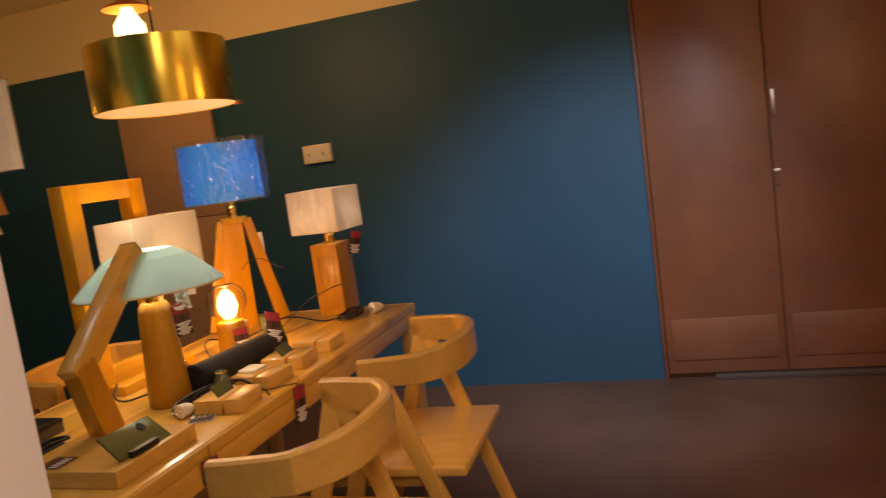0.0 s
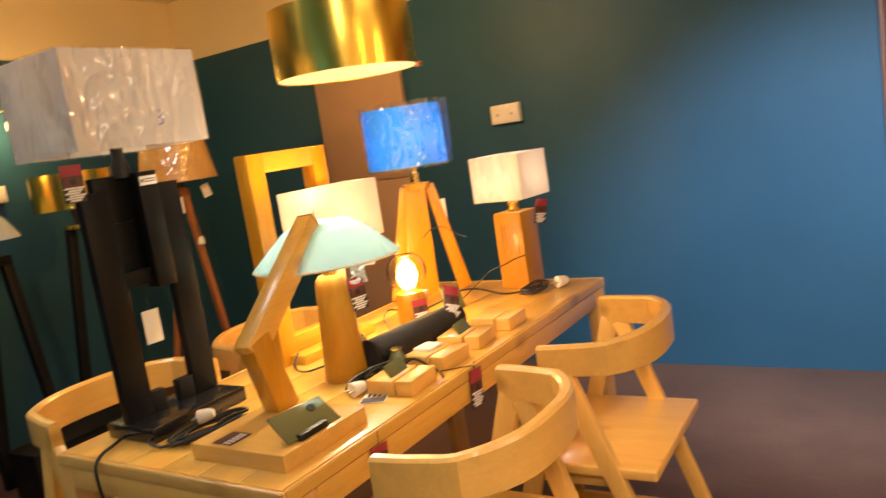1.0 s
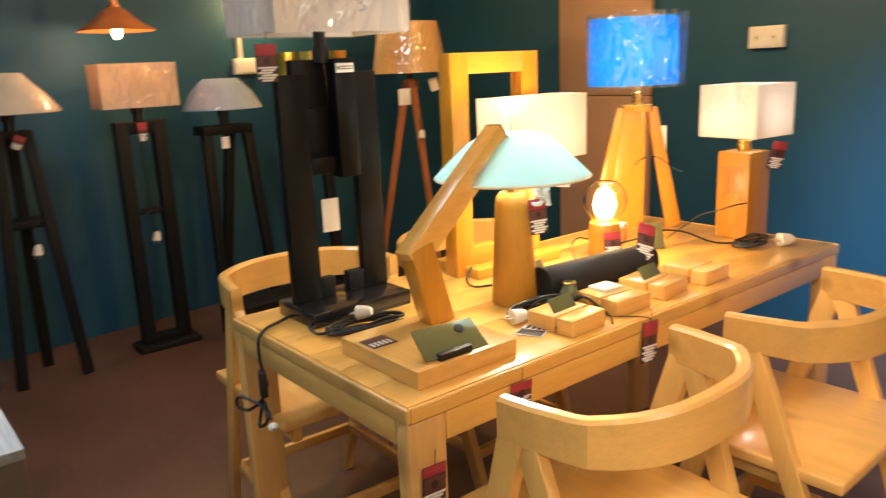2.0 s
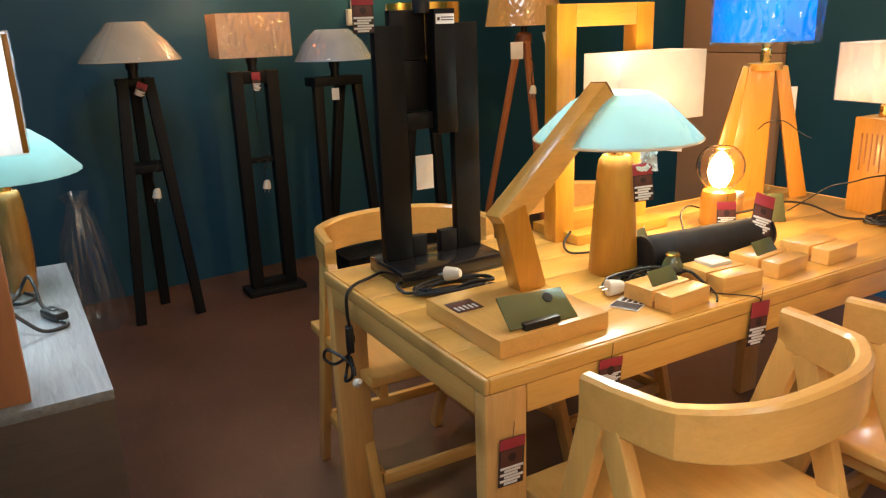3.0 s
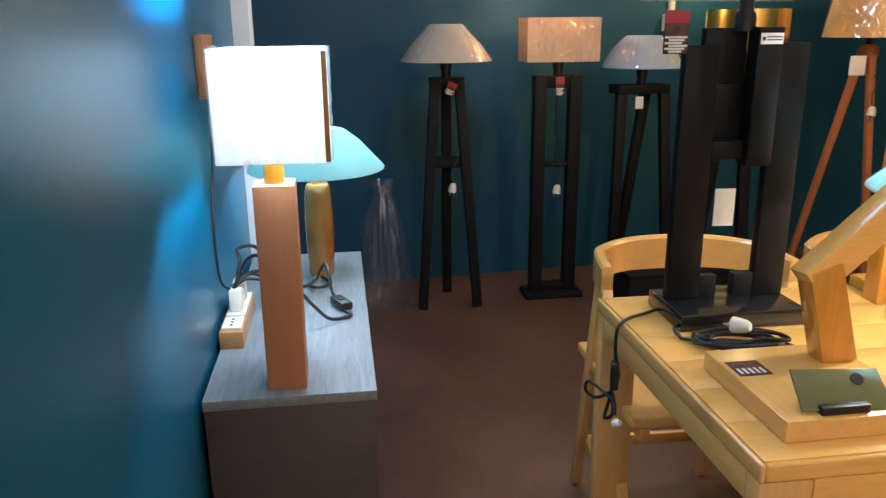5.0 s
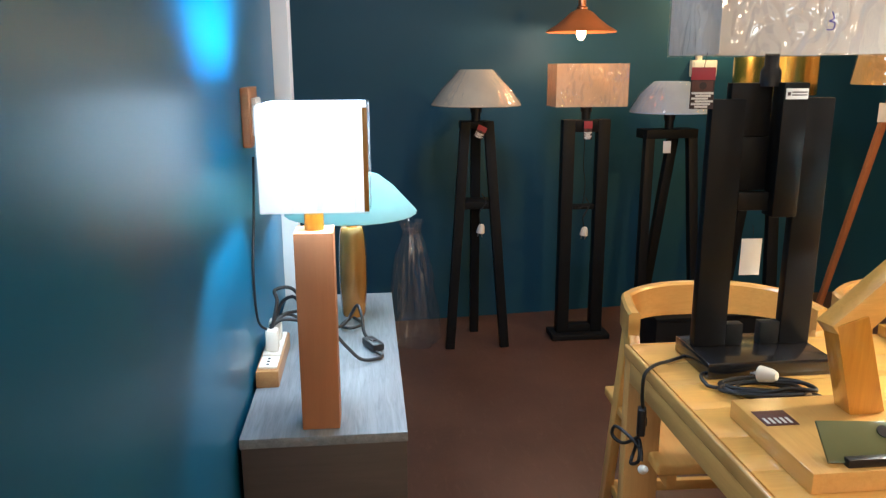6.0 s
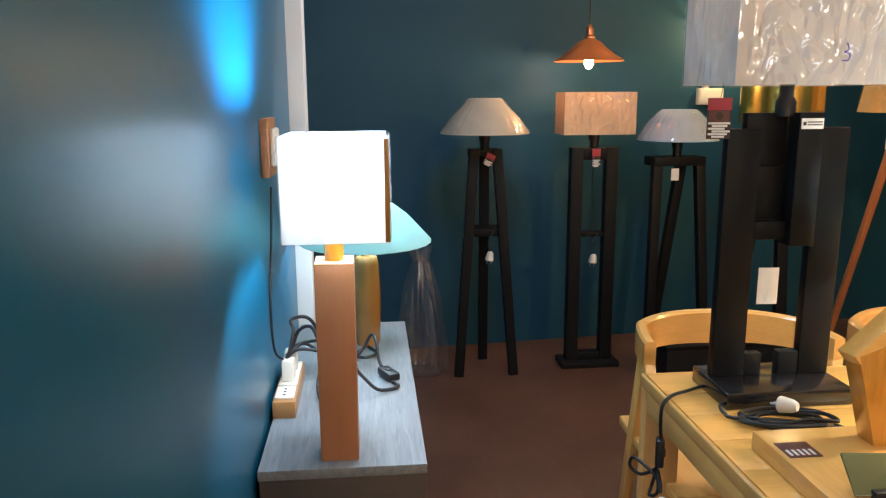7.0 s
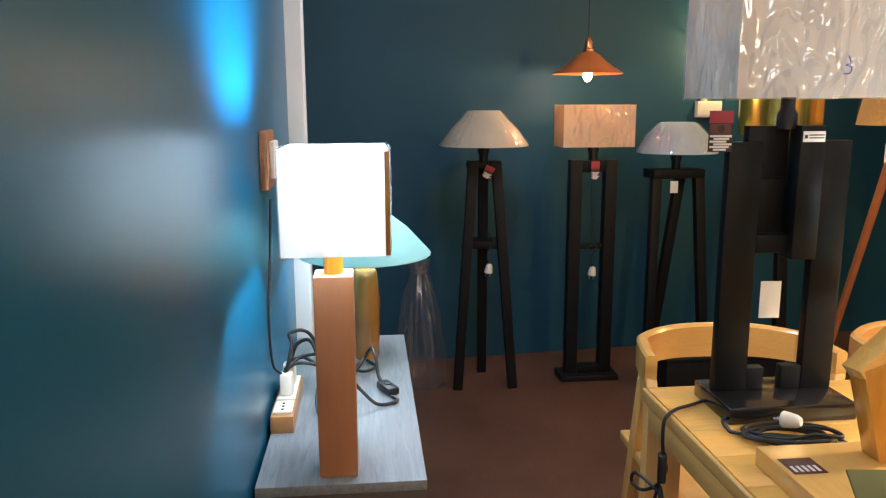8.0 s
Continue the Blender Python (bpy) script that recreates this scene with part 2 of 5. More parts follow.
TABLE_Z = wood("pale_pine_upright", (0.66, 0.39, 0.12), (0.50, 0.26, 0.065), "z")
LAMP_WOOD = wood("honey_lamp_wood", (0.48, 0.225, 0.012), (0.35, 0.14, 0.006), "z", 0.36, 0.5, False)
TEAK = wood("golden_brown_teak", (0.42, 0.22, 0.07), (0.28, 0.13, 0.04), "y", 0.4, 0.3, False)
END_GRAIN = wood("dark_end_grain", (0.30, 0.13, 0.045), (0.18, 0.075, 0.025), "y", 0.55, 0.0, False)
TERRACOTTA = wood("reddish_lamp_wood", (0.43, 0.19, 0.075), (0.385, 0.162, 0.062), "z", 0.55, 0.05, False, 0.03)
ORANGE_LEG = wood("orange_leg_wood", (0.42, 0.16, 0.05), (0.28, 0.09, 0.025), "z", 0.45, 0.2, False)
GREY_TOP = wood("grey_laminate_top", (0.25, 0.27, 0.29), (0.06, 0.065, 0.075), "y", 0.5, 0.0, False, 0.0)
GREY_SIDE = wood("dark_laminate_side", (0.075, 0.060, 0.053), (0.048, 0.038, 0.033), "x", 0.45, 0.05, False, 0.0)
BLACK_WOOD = wood("black_stained_wood", (0.011, 0.012, 0.0135), (0.007, 0.0075, 0.0085), "z", 0.46, 0.0, False)
BLACK_SATIN = plain("black_satin_lacquer", (0.009, 0.0095, 0.0105), 0.36, 0.0, 40, 0.15, 0.0, 0.08)
BLACK_SATIN.node_tree.nodes["Principled BSDF"].inputs["Specular IOR Level"].default_value = 0.12
BLACK_GLOSS = plain("black_lacquer", (0.010, 0.010, 0.012), 0.20, 0.0, 30, 0.1, 0.5, 0.03)
TEAL_SATIN.node_tree.nodes["Principled BSDF"].inputs["Specular IOR Level"].default_value = 0.28
TEAL.node_tree.nodes["Principled BSDF"].inputs["Specular IOR Level"].default_value = 0.32
BROWN_BOARD = paint("brown_board", (0.46, 0.30, 0.19), 0.08, 0.6, 0.2)
BLACK_WOOD.node_tree.nodes["Principled BSDF"].inputs["Specular IOR Level"].default_value = 0.14
BLACK_PLASTIC = plain("black_plastic", (0.009, 0.009, 0.010), 0.42)
BLACK_CLOTH = plain("black_mesh_cloth", (0.014, 0.014, 0.016), 0.8, 0, 400, 0.2, 0, 0.5)
WHITE_PLASTIC = plain("cream_plastic", (0.80, 0.76, 0.66), 0.4)
CARD_WHITE = plain("white_card", (0.78, 0.77, 0.75), 0.6)
CARD_RED = plain("dark_red_card", (0.34, 0.032, 0.050), 0.5)
CARD_DARK = plain("dark_print", (0.035, 0.018, 0.018), 0.5)
CARD_PHOTO = plain("dull_red_print", (0.10, 0.035, 0.028), 0.5)
INK = plain("violet_ink", (0.07, 0.05, 0.45), 0.5)
AMBER_GLAZE = plain("amber_glaze", (0.40, 0.19, 0.035), 0.20, 0.35, 45, 0.6, 0.8, 0.1)
BRASS = plain("brass", (0.80, 0.50, 0.13), 0.28, 1.0)
GOLD_FOIL = plain("gold_foil", (0.88, 0.60, 0.10), 0.24, 1.0, 14, 0.15, 0.0, 0.35)
COPPER = plain("copper", (0.78, 0.33, 0.15), 0.34, 1.0, 60)
COPPER_IN = plain("orange_enamel", (0.60, 0.20, 0.055), 0.36, 0.35, 60, 0.2)
STEEL = plain("steel", (0.55, 0.54, 0.52), 0.3, 1.0)
OLIVE = plain("olive_acrylic", (0.125, 0.135, 0.055), 0.12, 0, 60, 0.1, 0.5, 0.05)
WHITE_SHADE = shade_cloth("white_wrapped_cloth", (0.88, 0.84, 0.78))
BARE_SHADE = shade_cloth("white_bare_cloth", (0.80, 0.78, 0.74), 0.55, False)
LIT_SHADE = shade_cloth("white_lit_cloth", (0.86, 0.85, 0.82), 0.56, False)
PALE_SHADE = shade_cloth("pale_blue_wrapped_cloth", (0.60, 0.74, 0.92), 0.35)
TAN_SHADE = shade_cloth("tan_wrapped_cloth", (0.90, 0.60, 0.20), 0.35)
SAND_SHADE = shade_cloth("sand_wrapped_cloth", (0.84, 0.66, 0.42), 0.35)
CREAM_SHADE = shade_cloth("cream_pleated_cloth", (0.86, 0.77, 0.60), 0.35)
BLUE_SHADE = shade_cloth("blue_wrapped_cloth", (0.012, 0.48, 0.95), 0.5)
TEAL_SHADE = shade_cloth("turquoise_wrapped_cloth", (0.60, 0.87, 0.97), 0.6)
BOTTLE_SHADE = shade_cloth("teal_wrapped_cloth", (0.56, 0.80, 0.80), 0.45)
FILM = film("clear_film", (0.9, 0.92, 0.95), 0.18, 0.03, 0.07)
BAG_FILM = film("grey_bag_film", (0.75, 0.78, 0.82), 0.15, 0.022, 0.10)
GLASS = glass("clear_glass")
FILAMENT = glowing("warm_filament", (1.0, 0.55, 0.18), 60)
BULB_GLOW = glowing("warm_bulb", (1.0, 0.62, 0.25), 14)
COOL_GLOW = glowing("cool_bulb", (0.85, 0.94, 1.0), 14)

# ---- mesh helpers ----


def thing(name, x, y, z=0.0, rz=0.0, label="", category="", group="", kind=""):
    ob = new(name)
    ob.empty_display_size = 0.05
    ob.matrix_basis = pose(x, y, z, 0, 0, rz)
    return tagged(ob, label, category, group, kind)


def part(name, bm, material, parent=None, label="", smooth=None, angle=40):
    me = bpy.data.meshes.new(name)
    bmesh.ops.recalc_face_normals(bm, faces=bm.faces)
    if smooth is not False:
        lim = radians(angle)
        for f in bm.faces:
            f.smooth = True
        for e in bm.edges:
            if len(e.link_faces) == 2 and e.calc_face_angle(0) > lim:
                e.smooth = False
    bm.to_mesh(me)
    bm.free()
    me.materials.append(material)
    ob = new(name, me)
    if parent:
        ob.parent = parent
    if label:
        ob["label"] = label
    return ob


def box(x0, x1, y0, y1, z0, z1, r=0.003, m=None, bm=None, seg=2):
    b = bmesh.new()
    bmesh.ops.create_cube(b, size=1, matrix=Matrix.LocRotScale(((x0 + x1) / 2, (y0 + y1) / 2, (z0 + z1) / 2), None, (x1 - x0, y1 - y0, z1 - z0)))
    if r:
        bmesh.ops.bevel(b, geom=b.edges[:], offset=r, segments=seg, affect="EDGES", profile=0.5)
    return joined(b, m, bm)


def joined(b, m=None, bm=None):
    if m is not None:
        bmesh.ops.transform(b, matrix=m, verts=b.verts)
    if bm is None:
        return b
    me = bpy.data.meshes.new("tmp")
    b.to_mesh(me)
    b.free()
    bm.from_mesh(me)
    bpy.data.meshes.remove(me)
    return bm


def lathe(profile, n=48, m=None, bm=None, ripple=0.0, waves=0):
    """Turned form from (radius, height) pairs; ripple adds pleats."""
    b = bmesh.new()
    rings = []
    for r, z in profile:
        if r < 1e-5:
            rings.append([b.verts.new((0, 0, z))])
            continue
        rings.append([])
        for i in range(n):
            a = 2 * math.pi * i / n
            q = r * (1 + ripple * math.cos(waves * a))
            rings[-1].append(b.verts.new((q * math.cos(a), q * math.sin(a), z)))
    for a, c in zip(rings, rings[1:]):
        for i in range(n):
            j = (i + 1) % n
            if len(a) == 1 and len(c) > 1:
                b.faces.new((a[0], c[i], c[j]))
            elif len(c) == 1 and len(a) > 1:
                b.faces.new((a[i], a[j], c[0]))
            elif len(a) > 1:
                b.faces.new((a[i], a[j], c[j], c[i]))
    return joined(b, m, bm)


def bar(p, q, w, d, w2=None, d2=None, side=(1, 0, 0), r=0.003, bm=None):
    """A squared bar from p to q, w by d thick, tapering to w2 by d2."""
    p, q = Vector(p), Vector(q)
    z = (q - p).normalized()
    x = (Vector(side) - z * z.dot(Vector(side))).normalized()
    y = z.cross(x)
    b = bmesh.new()
    vs = []
    for c, ww, dd in ((p, w, d), (q, w2 or w, d2 or d)):
        vs.append([b.verts.new(c + x * sx * ww / 2 + y * sy * dd / 2) for sx, sy in ((-1, -1), (1, -1), (1, 1), (-1, 1))])
    b.faces.new(vs[0][::-1])
    b.faces.new(vs[1])
    for i in range(4):
        j = (i + 1) % 4
        b.faces.new((vs[0][i], vs[0][j], vs[1][j], vs[1][i]))
    if r:
        bmesh.ops.bevel(b, geom=b.edges[:], offset=r, segments=2, affect="EDGES", profile=0.5)
    return joined(b, None, bm)


def smooth_line(points, steps=8):
    pts = [Vector(p) for p in points]
    out = []
    for i in range(len(pts) - 1):
        a, b, c, d = pts[max(i - 1, 0)], pts[i], pts[i + 1], pts[min(i + 2, len(pts) - 1)]
        for k in range(steps):
            t = k / steps
            out.append(0.5 * (2 * b + (c - a) * t + (2 * a - 5 * b + 4 * c - d) * t * t + (3 * b - a - 3 * c + d) * t ** 3))
    return out + [pts[-1]]


def tube(points, r, n=8, steps=8, bm=None):
    line = smooth_line(points, steps)
    b = bmesh.new()
    rings, up = [], Vector((0, 0, 1))
    for i, p in enumerate(line):
        t = (line[min(i + 1, len(line) - 1)] - line[max(i - 1, 0)]).normalized()
        if abs(t.dot(up)) > 0.95:
            up = Vector((1, 0, 0)) if abs(t.x) < 0.9 else Vector((0, 1, 0))
        x = (up - t * t.dot(up)).normalized()
        y = t.cross(x)
        up = x
        rings.append([b.verts.new(p + r * (math.cos(2 * math.pi * k / n) * x + math.sin(2 * math.pi * k / n) * y)) for k in range(n)])
    for a, c in zip(rings, rings[1:]):
        for k in range(n):
            b.faces.new((a[k], a[(k + 1) % n], c[(k + 1) % n], c[k]))
    b.faces.new(rings[0][::-1])
    b.faces.new(rings[-1])
    return joined(b, None, bm)


def shell_box(x, y, z0, z1, thick=0.003, rough=0.0, taper=0.0, n=10):
    """A box shade with open top and bottom, walls a few millimetres thick, faces slightly uneven."""
    b = bmesh.new()
    rng = random.Random(round(x * 1000) + round(z1 * 1000))

    def ring(hx, hy, z, push):
        vs = []
        for k in range(4):
            cx, cy = ((-1, -1), (1, -1), (1, 1), (-1, 1))[k]
            ex, ey = ((1, -1), (1, 1), (-1, 1), (-1, -1))[k]
            for i in range(n):
                t = i / n
                px, py = (cx + (ex - cx) * t) * hx, (cy + (ey - cy) * t) * hy
                o = push * rng.uniform(-1, 1) if 0 < i else 0
                vs.append(b.verts.new((px + (o if k % 2 else 0), py + (0 if k % 2 else o), z)))
        return vs

    rows = 6
    outer = [ring(x / 2 * (1 - taper * j / rows), y / 2 * (1 - taper * j / rows), z0 + (z1 - z0) * j / rows, rough) for j in range(rows + 1)]
    inner = [ring(x / 2 * (1 - taper * j / rows) - thick, y / 2 * (1 - taper * j / rows) - thick, z0 + (z1 - z0) * j / rows, 0) for j in range(rows + 1)]
    m = 4 * n
    for rs in (outer, inner):
        for a, c in zip(rs, rs[1:]):
            for i in range(m):
                b.faces.new((a[i], a[(i + 1) % m], c[(i + 1) % m], c[i]))
    for a, c in ((outer[0], inner[0]), (outer[-1], inner[-1])):
        for i in range(m):
            b.faces.new((a[i], a[(i + 1) % m], c[(i + 1) % m], c[i]))
    return b


def drum(r0, r1, z0, z1, thick=0.003, n=64, bulge=0.0, ripple=0.0, waves=0):
    """An open round shade, r0 wide below and r1 above."""
    k = 8
    out = [(r0 + (r1 - r0) * i / k + bulge * math.sin(math.pi * i / k), z0 + (z1 - z0) * i / k) for i in range(k + 1)]
    inn = [(r - thick, z) for r, z in out[::-1]]
    return lathe(out + inn + out[:1], n, None, None, ripple, waves)


def crease(p, scale=16.0, seed=0.0):
    """Height of the creases in wrapped film: sharp folds from ridged noise."""
    q = Vector((p.x * scale + seed, p.y * scale - seed, p.z * scale * 0.45))
    warp = Vector((noise.noise(q * 0.6), noise.noise(q * 0.6 + Vector((9, 2, 5))), noise.noise(q * 0.6 + Vector((3, 8, 1)))))
    a = noise.noise(q + warp) + 0.45 * noise.noise(q * 2.6 + Vector((4, 1, 7)) + warp)
    return 1.0 - min(1.0, abs(a) * 2.6)


def film_box(x, y, z0, z1, amp=0.004, gap=0.003, n=80, rows=56, seed=0.0):
    """Film pulled over a box shade: four creased sides, one sheet."""
    b = bmesh.new()
    grid = []
    for j in range(rows + 1):
        z = z0 - gap + (z1 - z0 + 2 * gap) * j / rows
        ring = []
        for k in range(4):
            (cx, cy), (ex, ey) = ((-1, -1), (1, -1), (1, 1), (-1, 1))[k], ((1, -1), (1, 1), (-1, 1), (-1, -1))[k]
            nx, ny = ((0, -1), (1, 0), (0, 1), (-1, 0))[k]
            for i in range(n):
                t = i / n
                p = Vector(((cx + (ex - cx) * t) * (x / 2 + gap), (cy + (ey - cy) * t) * (y / 2 + gap), z))
                o = amp * crease(p, 20, seed) * min(1, 6 * t, 6 * (1 - t) + 0.05)
                ring.append(b.verts.new((p.x + nx * o, p.y + ny * o, z)))
        grid.append(ring)
    m = 4 * n
    for a, c in zip(grid, grid[1:]):
        for i in range(m):
            b.faces.new((a[i], a[(i + 1) % m], c[(i + 1) % m], c[i]))
    return b


def film_round(profile, amp=0.003, gap=0.003, n=220, sub=12, seed=0.0, pleats=0):
    """Film pulled over a round shade with the given outline."""
    b = bmesh.new()
    line = []
    for (r0, h0), (r1, h1) in zip(profile, profile[1:]):
        line += [(r0 + (r1 - r0) * k / sub, h0 + (h1 - h0) * k / sub) for k in range(sub)]
    line.append(profile[-1])
    grid = []
    for q, z in line:
        ring = []
        for i in range(n):
            a = 2 * math.pi * i / n
            p = Vector((q * math.cos(a), q * math.sin(a), z))
            o = q + gap + amp * crease(p, 24, seed) + (0.004 * abs(math.sin(pleats * a + 0.8 * noise.noise(p * 30))) if pleats else 0)
            ring.append(b.verts.new((o * math.cos(a), o * math.sin(a), z)))
        grid.append(ring)
    for a, c in zip(grid, grid[1:]):
        for i in range(n):
            b.faces.new((a[i], a[(i + 1) % n], c[(i + 1) % n], c[i]))
    return b


def wrap(parent, bm, at=(0, 0, 0)):
    ob = part("film_wrap", bm, FILM, parent, "creased clear film", None, 75)
    ob.location = at
    ob.visible_shadow = False
    return ob


def tag_card(name, parent_at, w, h, rx=0, ry=0, rz=0, red=0.3, label="small red and white price tag"):
    """A printed card on a thread: red head, dark picture, white panel with bars of small print."""
    t = new(name)
    t.matrix_basis = pose(*parent_at, rx, ry, rz)
    tagged(t, label, "price tag", "price tags")
    part("card", box(-w / 2, w / 2, -0.0006, 0.0006, -h, 0, 0.0003), CARD_DARK, t)
    part("heading", box(-w / 2, w / 2, -0.0016, -0.0008, -h * red, 0, 0.0002), CARD_RED, t)
    for i in range(6):
        z = -h * (0.59 + 0.066 * i)
        part("print_bar", box(-w * (0.45 - 0.16 * (i % 2)), w * (0.47 - 0.11 * (i % 3)), -0.0016, -0.0008, z - h * 0.052, z, 0.0002), CARD_WHITE, t)
    part("picture", box(-w * 0.44, w * 0.42, -0.0016, -0.0008, -h * 0.58, -h * (red + 0.02), 0.0002), CARD_PHOTO, t)
    part("emblem", lathe([(0, 0), (w * 0.16, 0), (w * 0.16, 0.0006), (0, 0.0006)], 14, pose(0, -0.0015, -h * (red + 0.58) / 2, 90, 0, 0)), CARD_DARK, t)
    part("thread", tube([(0, 0, -0.004), (0.003, 0.001, 0.012), (0.006, 0.004, 0.026)], 0.0006, 5, 3), BLACK_PLASTIC, t)
    return t


def blank_tag(at, w, h, rx=0, ry=0, rz=0, label="blank white card tag on a thread"):
    t = new("blank_tag")
    t.matrix_basis = pose(*at, rx, ry, rz)
    tagged(t, label, "tag", "blank tags")
    part("card", box(-w / 2, w / 2, -0.0006, 0.0006, -h, 0, 0.0003), CARD_WHITE, t)
    part("thread", tube([(0, 0, -0.004), (0.002, 0, 0.012), (0, 0.003, 0.028)], 0.0006, 5, 3), BLACK_PLASTIC, t)
    return t


def plug(at, rx=0, ry=0, rz=0, s=1.0, label="cream two-pin mains plug"):
    """A round mains plug lying or hanging, pins along -z."""
    t = new("mains_plug")
    t.matrix_basis = pose(*at, rx, ry, rz) @ Matrix.Scale(s, 4)
    tagged(t, label, "plug", "mains plugs")
    part("plug_body", lathe([(0, 0.04), (0.009, 0.039), (0.014, 0.03), (0.017, 0.012), (0.018, 0.002), (0.016, 0), (0, 0)], 20), WHITE_PLASTIC, t)
    for sx in (-1, 1):
        part("pin", lathe([(0, -0.016), (0.0022, -0.015), (0.0024, 0.001), (0, 0.001)], 8, Matrix.Translation((sx * 0.0085, 0, 0))), STEEL, t)
    return t


def socket_neck(parent, z0, z1, r=0.016, material=None):
    part("lamp_holder", lathe([(0, z0), (r, z0), (r, z0 + (z1 - z0) * 0.6), (r * 0.8, z0 + (z1 - z0) * 0.65), (r * 0.8, z1), (0, z1)], 24), material or BRASS, parent)

# ---- structure ----
PAINT_TOP = 2.085
RIGHT_X = 2.84


def back_y(x):
    return 3.14 + 0.1 * x


def structure(name, bm, material, label):
    return tagged(part(name, bm, material), label, name.split("_")[0], "", "structure")


structure("floor", box(-3.0, 3.1, -3.3, 3.7, -0.1, 0.0, 0), FLOOR, "dark red-brown sheet floor with a dull shine")
structure("ceiling", box(-3.0, 3.1, -3.3, 3.7, CEIL, CEIL + 0.1, 0), CREAM, "cream painted flat ceiling")


def slab(quad, z0, z1):
    b = bmesh.new()
    lo, hi = [b.verts.new((x, y, z0)) for x, y in quad], [b.verts.new((x, y, z1)) for x, y in quad]
    b.faces.new(lo[::-1]), b.faces.new(hi)
    for i in range(4):
        b.faces.new((lo[i], lo[(i + 1) % 4], hi[(i + 1) % 4], hi[i]))
    return b


QB = [(-2.9, back_y(-2.9)), (RIGHT_X, back_y(RIGHT_X)), (RIGHT_X, 3.6), (-2.9, 3.6)]
structure("wall_north", slab(QB, 0, PAINT_TOP), TEAL, "teal painted wall behind the floor lamps")
structure("wall_north_upper", slab([(x, y + (0.004 if y < 3.55 else 0)) for x, y in QB], PAINT_TOP, CEIL), CREAM, "cream band of wall above the teal paint")
structure("wall_east", box(RIGHT_X, RIGHT_X + 0.15, -0.83, 3.6, 0, PAINT_TOP, 0), TEAL, "teal painted side wall")
structure("wall_east_upper", box(RIGHT_X + 0.004, RIGHT_X + 0.15, -3.2, 3.6, PAINT_TOP, CEIL, 0), CREAM, "cream band of wall above the teal paint")
structure("wall_east_end", box(RIGHT_X + 0.02, RIGHT_X + 0.15, -3.2, -0.83, 0, PAINT_TOP, 0), DOOR_BROWN, "brown boarded wall round the double door")
structure("wall_south", box(-2.9, RIGHT_X, -3.3, -3.15, 0, CEIL, 0), CREAM, "cream wall behind the camera")
structure("wall_west_outer", box(-3.0, -2.9, -3.3, 3.6, 0, CEIL, 0), CREAM, "cream outer wall")
structure("wall_west", box(-0.96, -0.81, -0.755, 1.12, 0, CEIL, 0), TEAL_SATIN, "teal painted partition with a satin shine")
structure("wall_west_far", box(-1.35, -1.25, 1.20, 3.2, 0, CEIL, 0), TEAL, "teal wall behind the partition")
structure("wall_west_return", box(-2.9, -0.96, 1.08, 1.12, 0, CEIL, 0), CREAM, "cream return wall")
structure("trim_door_jamb", box(-0.975, -0.806, -0.772, -0.755, 0, CEIL, 0.002), WHITE_PAINT, "white painted end of the partition")
structure("trim_white_post", box(-0.93, -0.768, 1.12, 1.20, 0, CEIL, 0.003), WHITE_PAINT, "white painted post closing the partition")

# brown double door in the east wall
door = thing("door_1", RIGHT_X, -1.40, 0, 0, "brown lacquered double door, closed, with a low sill", "door", "", "structure")
for y0, y1 in ((-0.585, -0.003), (0.003, 0.555)):
    leaf = part("door_leaf", box(-0.018, 0.022, y0, y1, 0.03, 2.06, 0.003), DOOR_BROWN, door)
    part("bottom_rail", box(-0.026, -0.017, y0 + 0.03, y1 - 0.03, 0.10, 0.31, 0.003), DOOR_BROWN, leaf)
part("pull_handle", box(-0.034, -0.017, -0.030, -0.014, 1.25, 1.375, 0.003), STEEL, door, "small pale metal pull")
part("lock_plate", box(-0.022, -0.017, -0.034, -0.004, 0.985, 1.005, 0.001), STEEL, door, "steel lock plate")
part("key_hole", lathe([(0, 0), (0.006, 0), (0.006, 0.004), (0, 0.004)], 12, pose(-0.018, -0.02, 0.93, 0, -90, 0)), BLACK_PLASTIC, door)
part("sill", box(-0.05, 0.02, -0.60, 0.34, 0, 0.025, 0.003), GREY_SIDE, door, "dark low sill")
for y0, y1 in ((0.56, 0.574), (-0.61, -0.586)):
    part("door_frame", box(-0.022, 0.02, y0, y1, 0, 2.07, 0.002), DOOR_BROWN, door)

board = thing("tall_board", RIGHT_X - 0.03, 1.87, 0, 0, "tall brown board leaning against the teal wall", "board")
part("upper_panel", box(-0.012, 0.022, -0.32, 0.32, 1.112, 2.14, 0.003), BROWN_BOARD, board)
part("lower_panel", box(-0.012, 0.022, -0.32, 0.32, 0, 1.108, 0.003), BROWN_BOARD, board)


def wall_socket(name, at, rz, w, h, label, category, holes=True):
    s = thing(name, *at, rz, label, category)
    part("box", box(-w / 2, w / 2, 0, 0.035, -h / 2, h / 2, 0.004), WHITE_PLASTIC, s)
    part("cover", box(-w / 2 + 0.008, w / 2 - 0.008, -0.004, 0.002, -h / 2 + 0.008, h / 2 - 0.008, 0.002), CARD_WHITE, s)
    if holes:
        for sx in (-0.25, 0.25):
            c = part("rocker", box(w * sx - 0.014, w * sx + 0.014, -0.008, -0.003, -0.016, 0.016, 0.002), WHITE_PLASTIC, s)
            part("slot", box(w * sx - 0.003, w * sx + 0.003, -0.0095, -0.0075, -0.008, 0.004, 0.0005), BLACK_PLASTIC, c)
    return s


